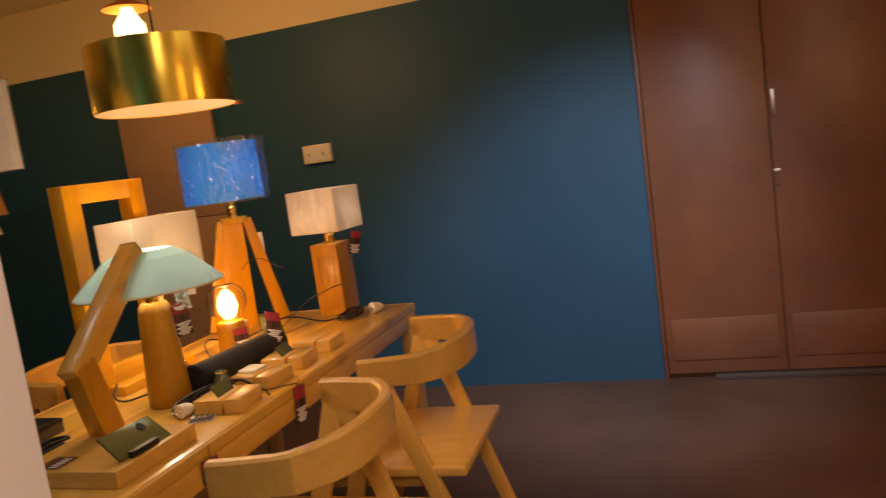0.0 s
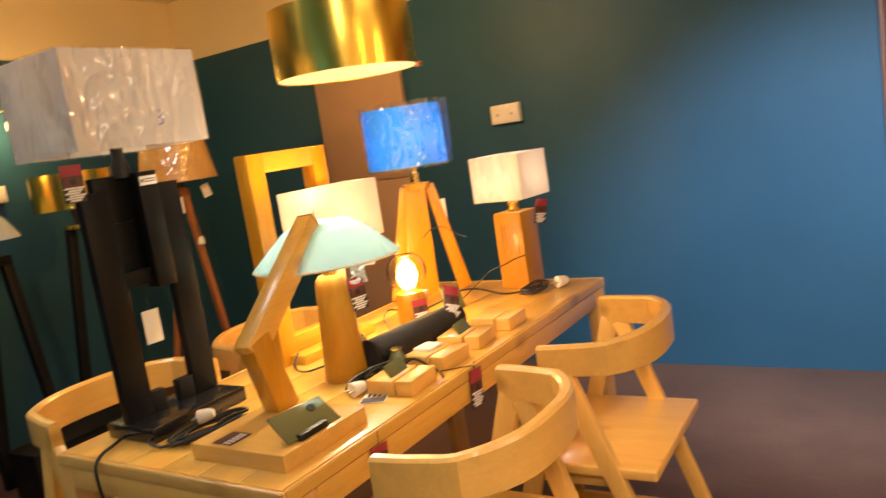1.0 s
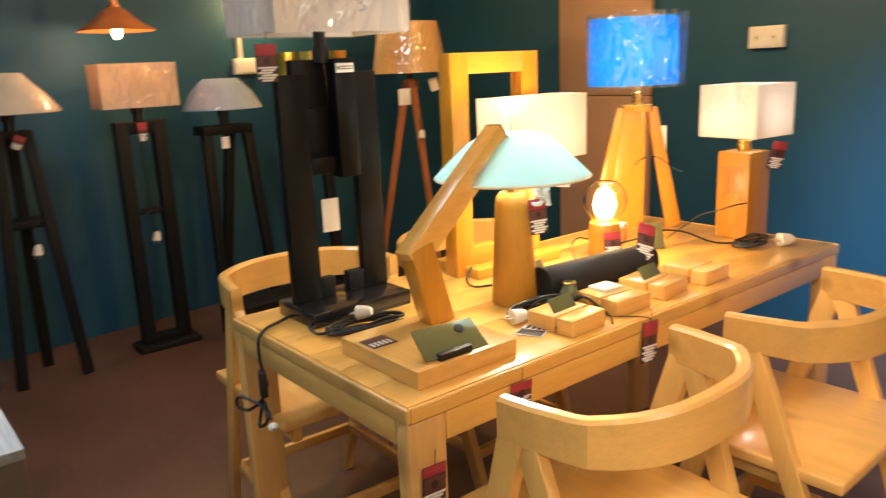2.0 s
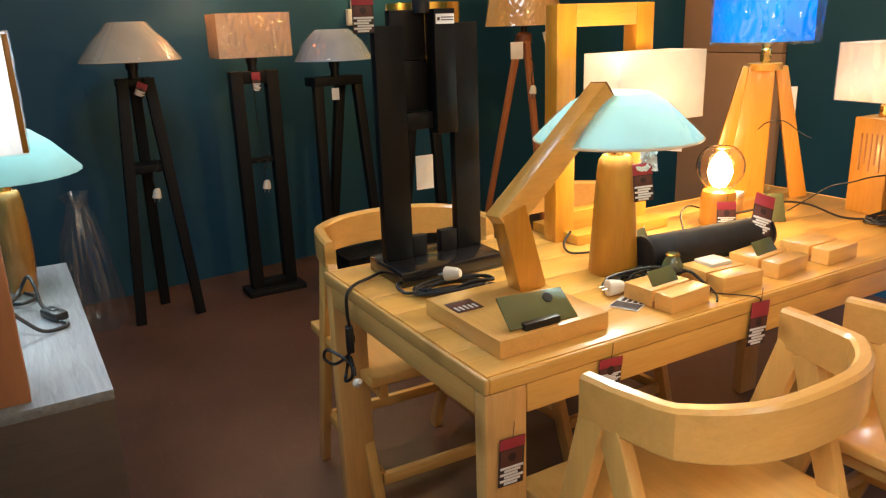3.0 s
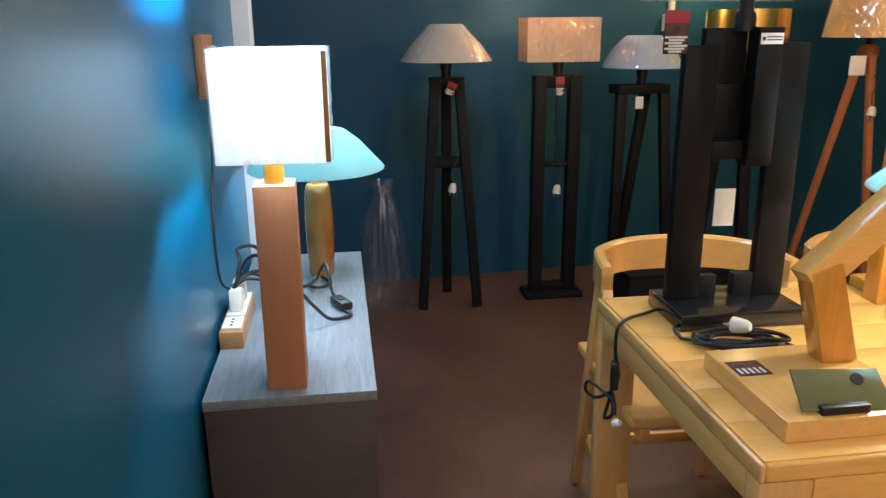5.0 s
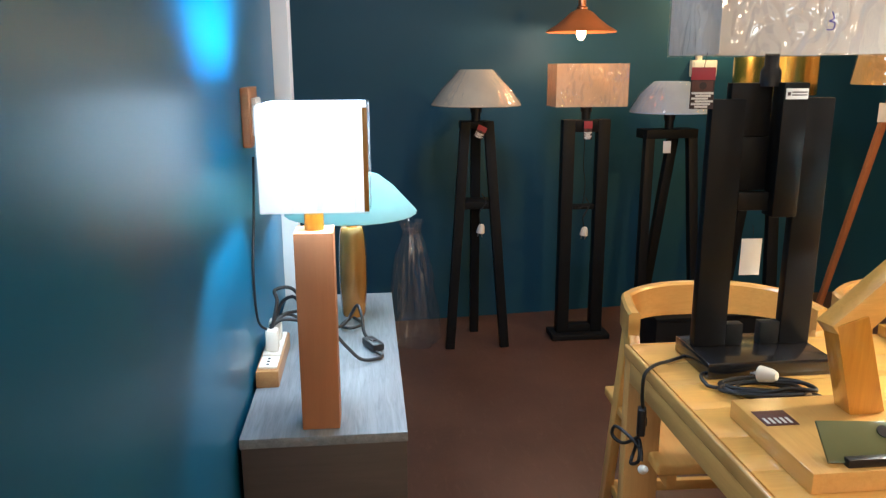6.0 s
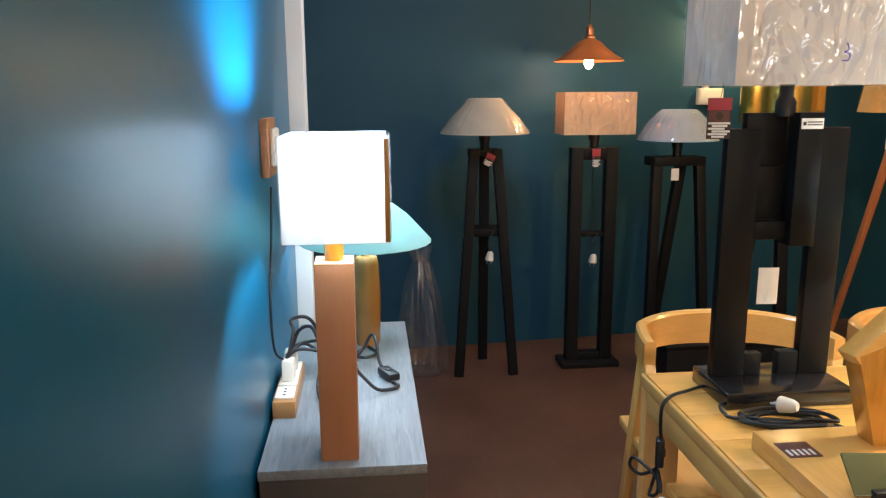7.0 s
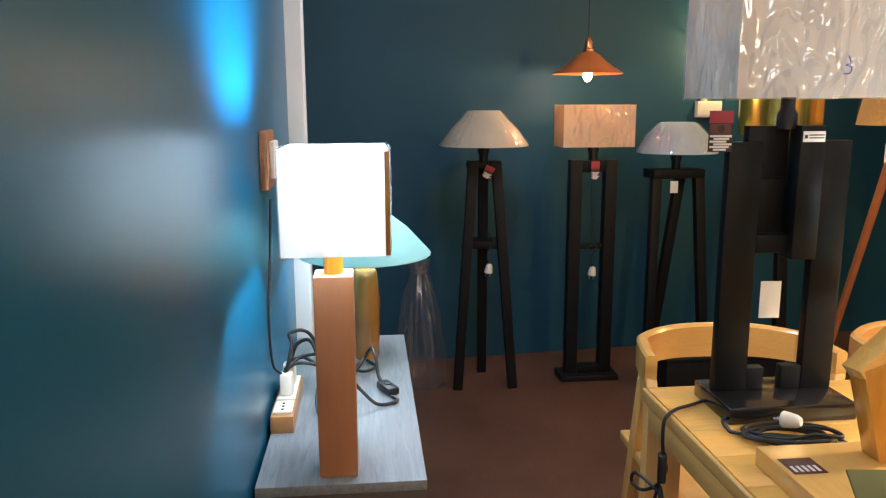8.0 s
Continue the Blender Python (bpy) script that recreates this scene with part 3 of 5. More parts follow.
wall_socket("wall_socket", (RIGHT_X - 0.035, 0.915, 1.38), -90, 0.17, 0.10, "white surface-mounted socket box on the teal wall", "socket")
wall_socket("wall_socket", (1.29, back_y(1.29) - 0.04, 1.36), 5.7, 0.15, 0.09, "cream surface-mounted socket box below cable trunking", "socket", False)
trunk = thing("cable_trunking", 1.265, back_y(1.265) - 0.024, 1.405, 5.7, "cream plastic cable trunking running up the wall", "trunking")
part("channel", box(-0.016, 0.016, 0.002, 0.024, 0, CEIL - 1.405, 0.003), WHITE_PLASTIC, trunk)
part("cover_strip", box(-0.012, 0.012, -0.001, 0.003, 0, CEIL - 1.405, 0.001), WHITE_PLASTIC, trunk)

# ---- dining table ----
TX, TY, TZ = 1.60, 0.695, 0.75
table = thing("dining_table", TX / 2, TY / 2, 0, 0, "varnished yellow pine dining table with square legs", "table")
hx, hy = TX / 2, TY / 2
STRIP = 0.010
for sx in (-1, 1):
    part("edge_strip", box(min(sx * hx, sx * (hx - STRIP)), max(sx * hx, sx * (hx - STRIP)), -hy, hy, TZ - 0.03, TZ, 0.0045, None, None, 3), TABLE_Y, table)
for sy in (-1, 1):
    part("edge_strip", box(-hx + STRIP, hx - STRIP, min(sy * hy, sy * (hy - STRIP)), max(sy * hy, sy * (hy - STRIP)), TZ - 0.03, TZ, 0.0045, None, None, 3), TABLE_X, table)
n_pl = 6
PW = (TY - 2 * STRIP - 0.003) / n_pl
for i in range(n_pl):
    y0 = -hy + STRIP + 0.0015 + i * PW
    part("plank", box(-hx + STRIP + 0.0015, hx - STRIP - 0.0015, y0 + 0.0004, y0 + PW - 0.0004, TZ - 0.028, TZ - 0.0002, 0.0012), TABLE_X, table)
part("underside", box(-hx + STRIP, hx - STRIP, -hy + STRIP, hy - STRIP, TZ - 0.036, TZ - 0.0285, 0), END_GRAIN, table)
LEG_W, LEG_D, DROP = 0.084, 0.036, 0.084
for sy in (-1, 1):
    part("apron", box(-hx + LEG_W + 0.003, hx - LEG_W - 0.003, sy * (hy - 0.013) - 0.011, sy * (hy - 0.013) + 0.011, TZ - DROP, TZ - 0.0305, 0.002), TABLE_X, table)
for sx in (-1, 1):
    part("apron", box(sx * (hx - 0.013) - 0.011, sx * (hx - 0.013) + 0.011, -hy + LEG_D + 0.003, hy - LEG_D - 0.003, TZ - DROP + 0.006, TZ - 0.0305, 0.002), TABLE_Y, table)
    for sy in (-1, 1):
        x0, x1 = sorted((sx * (hx - 0.002), sx * (hx - LEG_W - 0.002)))
        y0, y1 = sorted((sy * (hy - 0.002), sy * (hy - LEG_D - 0.002)))
        part("leg", box(x0, x1, y0, y1, 0, TZ - 0.0305, 0.004), TABLE_Z, table)


def chair():
    """Low-backed chair: one bent rail as back and arms, A-shaped legs at each side, thick square seat. It faces +y."""
    c = thing("bentwood_chair", 0, 0, 0, 0, "pale varnished wooden chair with a bent rail back", "chair", "chairs round the table")
    # bent rail in plan: two straight arms, rounded back
    arc = []
    for k in range(15):
        u = -1 + k / 7
        arc.append(Vector((0.208 * u, 0.05 - 0.078 * (1 - abs(u) ** 2.8), 0)))
    line = [Vector((-0.236, 0.205, 0)), Vector((-0.231, 0.15, 0)), Vector((-0.216, 0.072, 0))] + arc + [Vector((0.216, 0.072, 0)), Vector((0.231, 0.15, 0)), Vector((0.236, 0.205, 0))]
    b = bmesh.new()
    rings = []
    for i, p in enumerate(line):
        t = (line[min(i + 1, len(line) - 1)] - line[max(i - 1, 0)]).normalized()
        nrm = Vector((t.y, -t.x, 0))
        s = i / (len(line) - 1)
        hgt = 0.072 + 0.018 * math.sin(math.pi * s)
        w = 0.014
        prof = [(-w, -hgt / 2), (-w, hgt / 2 - 0.006), (-w + 0.006, hgt / 2), (w - 0.006, hgt / 2), (w, hgt / 2 - 0.006), (w, -hgt / 2 + 0.004), (w - 0.004, -hgt / 2)]
        rings.append([b.verts.new((p.x + nrm.x * u, p.y + nrm.y * u, 0.755 + v)) for u, v in prof])
    for a, d in zip(rings, rings[1:]):
        for k in range(7):
            b.faces.new((a[k], a[(k + 1) % 7], d[(k + 1) % 7], d[k]))
    b.faces.new(rings[0][::-1]), b.faces.new(rings[-1])
    part("back_rail", b, CHAIR_X, c, "", None, 24)
    part("seat", box(-0.228, 0.228, -0.045, 0.40, 0.465, 0.493, 0.006, None, None, 3), CHAIR_Y, c)
    for sx in (-1, 1):
        x = sx * 0.233
        part("back_leg", bar((x * 0.985, 0.150, 0.720), (x * 0.85, -0.11, 0.0), 0.025, 0.048, 0.026, 0.036), CHAIR_Z, c)
        part("front_leg", bar((x * 1.005, 0.180, 0.728), (x * 0.88, 0.40, 0.0), 0.027, 0.052, 0.027, 0.036), CHAIR_Z, c)
        part("seat_rail", bar((sx * 0.19, 0.06, 0.445), (sx * 0.19, 0.39, 0.445), 0.024, 0.035, None, None, (1, 0, 0)), CHAIR_Y, c)
        part("side_stretcher", bar((sx * 0.19, -0.045, 0.18), (sx * 0.19, 0.345, 0.18), 0.02, 0.03), CHAIR_Y, c)
    part("stretcher", bar((-0.19, -0.045, 0.175), (0.19, -0.045, 0.175), 0.02, 0.032, None, None, (0, 1, 0)), CHAIR_X, c)
    part("stretcher", bar((-0.19, 0.345, 0.175), (0.19, 0.345, 0.175), 0.02, 0.032, None, None, (0, 1, 0)), CHAIR_X, c)
    return c


first_chair = chair()
first_chair.matrix_basis = pose(0.335, -0.335, 0, 0, 0, 0)
for m in (pose(0.952, -0.36, 0, 0, 0, 2), pose(0.30, 0.985, 0, 0, 0, 178), pose(0.85, 0.955, 0, 0, 0, 183)):
    copy_thing(first_chair, m)

# ---- lamps on the table ----

# bent-arm lamp with a phone rest
za = thing("zigzag_desk_lamp", 0.185, 0.18, TZ, 0, "pale wooden desk lamp with a bent square arm", "lamp")
part("base_board", box(-0.12, 0.125, -0.13, 0.13, 0, 0.035, 0.003), PINE_Y, za)
part("lower_arm", bar((0.087, 0.07, 0.03), (0.038, 0.07, 0.205), 0.062, 0.046, 0.058, 0.046, (1, 0, 0), 0.002), PINE_Z, za)
part("upper_arm", bar((0.018, 0.07, 0.175), (0.305, 0.10, 0.408), 0.054, 0.046, 0.054, 0.046, (0.63, 0, -0.77), 0.002), TABLE_X, za)
part("end_cap", bar((0.3045, 0.10, 0.4076), (0.308, 0.1004, 0.4105), 0.0535, 0.0455, None, None, (0.63, 0, -0.77), 0.001), END_GRAIN, za, "dark sawn end of the arm")
part("switch_dot", lathe([(0, 0), (0.008, 0), (0.007, 0.003), (0, 0.003)], 16, pose(0.21, 0.071, 0.310, 90, 0, 0)), CARD_WHITE, za)
part("base_label", box(-0.110, -0.052, 0.022, 0.076, 0.035, 0.0362, 0.0003), CARD_PHOTO, za, "dark printed label")
for k in range(5):
    part("print_bar", box(-0.105 + 0.010 * k, -0.100 + 0.010 * k, 0.028, 0.048, 0.0362, 0.0368, 0.0001), CARD_WHITE, za)
rest = part("phone_rest", bar((-0.012, -0.114, 0.037), (-0.008, -0.060, 0.079), 0.148, 0.005, 0.142, 0.005, (1, 0.02, 0), 0.001), OLIVE, za, "olive green acrylic phone rest")
part("rest_slot", box(-0.060, 0.018, -0.122, -0.108, 0.035, 0.049, 0.002), BLACK_PLASTIC, rest)
part("rest_hole", lathe([(0, 0), (0.010, 0), (0.010, 0.002), (0, 0.002)], 16, pose(0.022, -0.077, 0.0685, 38, 0, 0)), BLACK_PLASTIC, rest)

# black slab lamp with a big wrapped box shade
bl = thing("slab_table_lamp", 0.235, 0.59, TZ, 0, "black wooden slab table lamp with film-wrapped white shade", "lamp")
part("base_plate", box(-0.138, 0.132, -0.118, 0.050, 0, 0.036, 0.004), BLACK_GLOSS, bl)
for x0, x1, zt in ((-0.128, -0.058, 0.556), (0.063, 0.130, 0.558)):
    part("side_slab", box(x0, x1, -0.024, 0.0, 0.036, zt, 0.002), BLACK_SATIN, bl)
part("centre_column", box(0.010, 0.0625, -0.040, 0.004, 0.318, 0.588, 0.002), BLACK_SATIN, bl)
part("cross_block", box(-0.078, 0.0095, 0.0005, 0.024, 0.480, 0.587, 0.002), BLACK_SATIN, bl)
part("back_panel", box(-0.0575, 0.0095, 0.0005, 0.014, 0.3685, 0.4795, 0.001), BLACK_SATIN, bl)
part("cross_bar", box(-0.0575, 0.0095, -0.023, 0.003, 0.330, 0.368, 0.002), BLACK_SATIN, bl)
part("foot_block", box(-0.0575, -0.020, -0.023, 0.0, 0.036, 0.084, 0.002), BLACK_WOOD, bl)
part("foot_block", box(0.018, 0.0625, -0.023, 0.0, 0.036, 0.086, 0.002), BLACK_WOOD, bl)
part("neck", lathe([(0, 0.58), (0.02, 0.58), (0.02, 0.61), (0.014, 0.62), (0.014, 0.65), (0.03, 0.652), (0.03, 0.66), (0, 0.66)], 20), BLACK_PLASTIC, bl)
part("shade", shell_box(0.335, 0.235, 0.642, 0.850, 0.003, 0.0015), WHITE_SHADE, bl, "white box shade in creased clear film")
wrap(bl, film_box(0.335, 0.235, 0.642, 0.850, 0.006, 0.003, 110, 80))
part("name_label", box(0.013, 0.059, -0.0425, -0.0405, 0.556, 0.577, 0.0003), CARD_WHITE, bl, "white printed label")
part("print_mark", box(0.016, 0.022, -0.0435, -0.0426, 0.563, 0.570, 0.0001), CARD_DARK, bl)
for z in (0.563, 0.5685):
    part("print_bar", box(0.025, 0.056, -0.0435, -0.0426, z, z + 0.0022, 0.0001), CARD_DARK, bl)
part("pen_mark", tube([(0.036, -0.1285, 0.716), (0.041, -0.1285, 0.704), (0.032, -0.1285, 0.699), (0.043, -0.1285, 0.696), (0.041, -0.1285, 0.685), (0.029, -0.1285, 0.684)], 0.0011, 5, 4), INK, bl, "violet pen scribble")
for sx in (-1, 1):
    part("shade_spoke", bar((0, 0, 0.658), (sx * 0.165, 0, 0.645), 0.004, 0.004, None, None, (0, 1, 0), 0), STEEL, bl)

# dome lamp
dl = thing("dome_table_lamp", 0.55, 0.30, TZ, 0, "honey wood table lamp with turquoise film-wrapped shade, lit", "lamp")
part("body", lathe([(0, 0), (0.052, 0), (0.055, 0.004), (0.054, 0.03), (0.047, 0.15), (0.041, 0.24), (0.038, 0.258), (0.030, 0.268), (0, 0.27)], 40), LAMP_WOOD, dl)
socket_neck(dl, 0.268, 0.312, 0.017)
dome = [(0.180, 0.306), (0.177, 0.311), (0.135, 0.352), (0.10, 0.384), (0.07, 0.402), (0.065, 0.403)]
part("shade", lathe(dome + [(r - 0.003, z - 0.003) for r, z in dome[::-1]] + dome[:1], 64, None, None, 0.006, 32), TEAL_SHADE, dl, "pale turquoise coolie shade in clear film")
part("rim", lathe([(0.1805, 0.303), (0.183, 0.306), (0.1805, 0.309), (0.178, 0.306), (0.1805, 0.303)], 64), WHITE_PLASTIC, dl)
part("bulb", lathe([(0, 0.31), (0.013, 0.312), (0.026, 0.338), (0.028, 0.352), (0.02, 0.372), (0, 0.378)], 20), BULB_GLOW, dl).visible_shadow = False

wrap(dl, film_round([(0.179, 0.308), (0.135, 0.353), (0.10, 0.385)], 0.003, 0.002, 200, 16, 7.0))

crumple = bmesh.new()
bmesh.ops.create_grid(crumple, x_segments=9, y_segments=11, size=0.5)
for v in crumple.verts:
    u, w = v.co.x, v.co.y
    v.co = Vector((0.05 * u * (0.65 - 0.5 * w), 0.012 * noise.noise(Vector((u * 5, w * 5, 2.0))), 0.072 * w - 0.036 + 0.008 * noise.noise(Vector((u * 6, w * 4, 7.0)))))
    v.co.x += 0.010 * noise.noise(Vector((u * 4, w * 6, 11.0)))
bmesh.ops.solidify(crumple, geom=crumple.faces[:], thickness=0.0008)
sleeve = part("tag_sleeve", crumple, plain("crumpled_white_film", (0.62, 0.66, 0.72), 0.16, 0.0, 60, 0.1, 0.6, 0.2), None, "", None, 15)
sleeve.matrix_basis = pose(0.578, 0.232, 1.062, 0, 0, -32)
tagged(sleeve, "crumpled pale plastic sleeve hanging from the lamp neck", "tag")

# frame lamp with box shade
fr = thing("frame_table_lamp", 0.745, 0.575, TZ, 0, "yellow pine frame lamp with a white box shade, lit", "lamp")
part("foot", box(-0.13, 0.19, -0.075, 0.115, 0.0, 0.027, 0.003), PINE_X, fr)
for x0 in (-0.158, 0.10):
    part("post", box(x0, x0 + 0.06, -0.02, 0.028, 0.027 if x0 > 0 else 0.0, 0.592, 0.002), PINE_Z, fr)
part("top_bar", box(-0.098, 0.10, -0.019, 0.027, 0.538, 0.592, 0.002), PINE_X, fr)
part("low_bar", box(-0.098, 0.10, -0.019, 0.027, 0.027, 0.075, 0.002), PINE_X, fr)
part("shade", shell_box(0.29, 0.125, 0.307, 0.474, 0.003, 0.001), BARE_SHADE, fr, "white cloth box shade").location = (0.063, -0.093, 0)
part("shade_arm", bar((0.07, -0.093, 0.40), (0.115, -0.02, 0.40), 0.012, 0.012, None, None, (1, 0, 0)), BRASS, fr)
part("bulb", lathe([(0, 0.34), (0.013, 0.342), (0.026, 0.37), (0.028, 0.384), (0.02, 0.404), (0, 0.41)], 20, pose(0.063, -0.093, 0)), BULB_GLOW, fr).visible_shadow = False
blank_tag((0.862, 0.42, 1.012), 0.04, 0.035, 0, 6, -25, "small cream card tag hanging from a lampshade")

# globe lamp
gl = thing("globe_table_lamp", 1.06, 0.44, TZ, 0, "small wooden lamp with a clear glass globe, lit", "lamp")
part("body", lathe([(0, 0), (0.046, 0), (0.048, 0.004), (0.046, 0.085), (0.042, 0.094), (0, 0.096)], 36), LAMP_WOOD, gl)
sph = [(0.03, 0.096)] + [(0.064 * math.sin(a), 0.160 - 0.064 * math.cos(a)) for a in [0.55 + (math.pi - 1.1) * k / 14 for k in range(15)]]
g = part("glass_globe", lathe(sph + [(max(r - 0.002, 0.0), z) for r, z in sph[::-1]] + sph[:1], 40), GLASS, gl, "clear glass globe")
g.visible_shadow = False
part("filament", lathe([(0, 0.10), (0.016, 0.105), (0.027, 0.122), (0.034, 0.146), (0.026, 0.176), (0.009, 0.199), (0, 0.201)], 16), FILAMENT, gl, "glowing bulb").visible_shadow = False
tag_card("price_tag", (1.035, 0.392, TZ + 0.075), 0.05, 0.07, -12, 0, -35)

# blue drum lamp on a plank tripod
bt = thing("tripod_table_lamp", 1.42, 0.60, TZ, 0, "pine plank tripod table lamp with a blue drum shade", "lamp")
part("centre_plank", bar((-0.03, 0.02, 0), (-0.015, 0.0, 0.40), 0.12, 0.024, 0.075, 0.024, (0.75, -0.66, 0)), PINE_Z, bt)
for fx, fy in ((-0.11, 0.08), (0.09, -0.09), (0.075, 0.09)):
    part("leg", bar((fx, fy, 0), (fx * 0.36, fy * 0.36, 0.40), 0.05, 0.022, 0.035, 0.022, (0.75, -0.66, 0)), PINE_Z, bt)
part("top_block", lathe([(0, 0.39), (0.05, 0.39), (0.05, 0.41), (0, 0.41)], 24), PINE_X, bt)
socket_neck(bt, 0.41, 0.475)
part("shade", drum(0.143, 0.139, 0.475, 0.685, 0.003), BLUE_SHADE, bt, "bright blue drum shade in clear film").location = (-0.009, 0.012, 0)
wrap(bt, film_round([(0.147, 0.468), (0.150, 0.58), (0.152, 0.700)], 0.008, 0.002, 150, 16, 3.0), (-0.004, 0.006, 0))
blank_tag((1.475, 0.535, 1.09), 0.022, 0.095, 0, 0, -40)

# square lamp at the far end
sl = thing("box_table_lamp", 1.52, 0.27, TZ, -4, "carved wooden box table lamp with a white shade", "lamp")
part("body", box(-0.055, 0.055, -0.055, 0.055, 0, 0.268, 0.003), LAMP_WOOD, sl)
for k in range(5):
    part("groove", box(-0.0565, -0.0545, -0.034 + 0.015 * k, -0.029 + 0.015 * k, 0.12 + 0.02 * (k % 2), 0.225, 0.0008), END_GRAIN, sl)
socket_neck(sl, 0.268, 0.32, 0.02)
part("shade", shell_box(0.193, 0.193, 0.315, 0.47, 0.003, 0.0015), WHITE_SHADE, sl, "white box shade in clear film")
wrap(sl, film_box(0.193, 0.193, 0.315, 0.47, 0.003, 0.002, 30, 24, 5.0))
tag_card("price_tag", (1.575, 0.185, 1.045), 0.05, 0.085, 5, 10, -25)

# black cylinder speaker
sp = thing("tube_speaker", 0.775, 0.235, TZ, -5.5, "black mesh-covered tube speaker lying on the table", "speaker")
part("body", lathe([(0, -0.185), (0.036, -0.185), (0.041, -0.18), (0.041, 0.18), (0.036, 0.185), (0, 0.185)], 32, pose(0, 0, 0.042, 0, 90, 0)), BLACK_CLOTH, sp)
for sx in (-1, 1):
    part("end_ring", lathe([(0.036, -0.006), (0.043, -0.004), (0.043, 0.004), (0.036, 0.006), (0.036, -0.006)], 32, pose(sx * 0.18, 0, 0.042, 0, 90, 0)), BLACK_PLASTIC, sp)

# block phone stands
STANDS = [(0.508, 0.097, 0), (0.682, 0.107, 1), (0.842, 0.112, 2), (1.015, 0.105, 3)]
for x, y, k in STANDS:
    st = thing("wooden_phone_stand", x, y, TZ, (4, -3, 6, 2)[k], "small pale wooden block phone stand with a slot", "phone stand", "block stands on the table")
    part("rear_block", box(-0.058, 0.058, -0.012, 0.062, 0, 0.036, 0.003), CHAIR_X, st)
    part("front_block", box(-0.058, 0.058, -0.062, -0.018, 0, 0.036, 0.003), CHAIR_X, st)
    part("slot_floor", box(-0.055, 0.055, -0.019, -0.011, 0, 0.012, 0.001), END_GRAIN, st)
    if k in (0, 2):
        part("acrylic_rest", bar((0, -0.014, 0.012), (0.0, 0.022, 0.062), 0.075, 0.004, None, None, (1, 0, 0), 0.0008), OLIVE, st, "olive acrylic plate")
    if k == 1:
        part("switch_plate", box(-0.026, 0.034, 0.002, 0.055, 0.036, 0.044, 0.002), WHITE_PLASTIC, st)
ob = thing("olive_bulb_cap", 0.618, 0.186, TZ + 0.002, 0, "olive green rubber bulb holder with a ring", "bulb holder")
part("cap", lathe([(0, 0), (0.016, 0.002), (0.024, 0.016), (0.024, 0.03), (0.014, 0.05), (0.008, 0.058), (0, 0.058)], 20), OLIVE, ob)
part("ring", lathe([(0.013, 0.05), (0.016, 0.053), (0.013, 0.056), (0.011, 0.053), (0.013, 0.05)], 20), BRASS, ob)
oc = thing("olive_acrylic_rest", 0.66, 0.30, TZ, 20, "loose olive acrylic phone rest standing on the table", "phone rest")
part("plate", bar((0, 0, 0), (0.0, 0.03, 0.075), 0.075, 0.004, 0.07, 0.004, (1, 0, 0), 0.0008), OLIVE, oc)
part("strut", bar((0, 0.06, 0), (0.0, 0.03, 0.074), 0.06, 0.004, 0.06, 0.004, (1, 0, 0), 0.0008), OLIVE, oc)

# ---- pendants ----
gp = thing("drum_pendant", 0.88, 0.40, 1.525, 0, "gold foil drum pendant lamp, lit inside", "pendant lamp")
part("shade", drum(0.200, 0.196, 0, 0.185, 0.003, 64, 0.002), GOLD_FOIL, gp)
part("lining", drum(0.1955, 0.192, 0.002, 0.183, 0.001), BARE_SHADE, gp, "white inner lining")
part("cord", tube([(0, 0, 0.12), (0, 0, 0.5), (0, 0, CEIL - 1.525)], 0.003, 6, 4), BLACK_PLASTIC, gp)
part("lamp_holder", lathe([(0, 0.105), (0.018, 0.105), (0.018, 0.15), (0.01, 0.16), (0, 0.16)], 16), BLACK_PLASTIC, gp)
part("bulb", lathe([(0, 0.04), (0.02, 0.048), (0.03, 0.07), (0.022, 0.095), (0.013, 0.106), (0, 0.106)], 20), BULB_GLOW, gp).visible_shadow = False
for k in range(3):
    a = 2.1 * k + 0.4
    part("spoke", bar((0.018 * math.cos(a), 0.018 * math.sin(a), 0.15), (0.194 * math.cos(a), 0.194 * math.sin(a), 0.18), 0.003, 0.003, None, None, (0, 0, 1), 0), STEEL, gp)
part("end_clip", box(0.13, 0.15, -0.16, -0.14, -0.004, 0.008, 0.002), COPPER, gp)


def copper_pendant(x, y, z, r, label):
    cp = thing("copper_pendant", x, y, z, 0, label, "pendant lamp")
    prof = [(r, 0), (r * 0.96, 0.006), (r * 0.72, 0.030), (r * 0.48, 0.062), (r * 0.32, 0.088), (0.026, 0.103)]
    part("shade", lathe(prof + [(q - 0.002, h - 0.003) for q, h in prof[::-1]] + prof[:1], 56), COPPER_IN, cp, "copper-orange coolie shade")
    part("lamp_holder", lathe([(0, 0.10), (0.026, 0.10), (0.026, 0.112), (0.018, 0.118), (0.018, 0.15), (0.012, 0.158), (0.008, 0.168), (0, 0.168)], 24), COPPER, cp)
    part("cord", tube([(0, 0, 0.16), (0, 0, 0.4), (0, 0, CEIL - z)], 0.003, 6, 4), BLACK_PLASTIC, cp)
    part("bulb", lathe([(0, -0.04), (0.013, -0.036), (0.023, -0.016), (0.022, 0.01), (0.012, 0.045), (0.011, 0.1), (0, 0.1)], 24), BULB_GLOW, cp, "glowing bulb").visible_shadow = False
    return cp


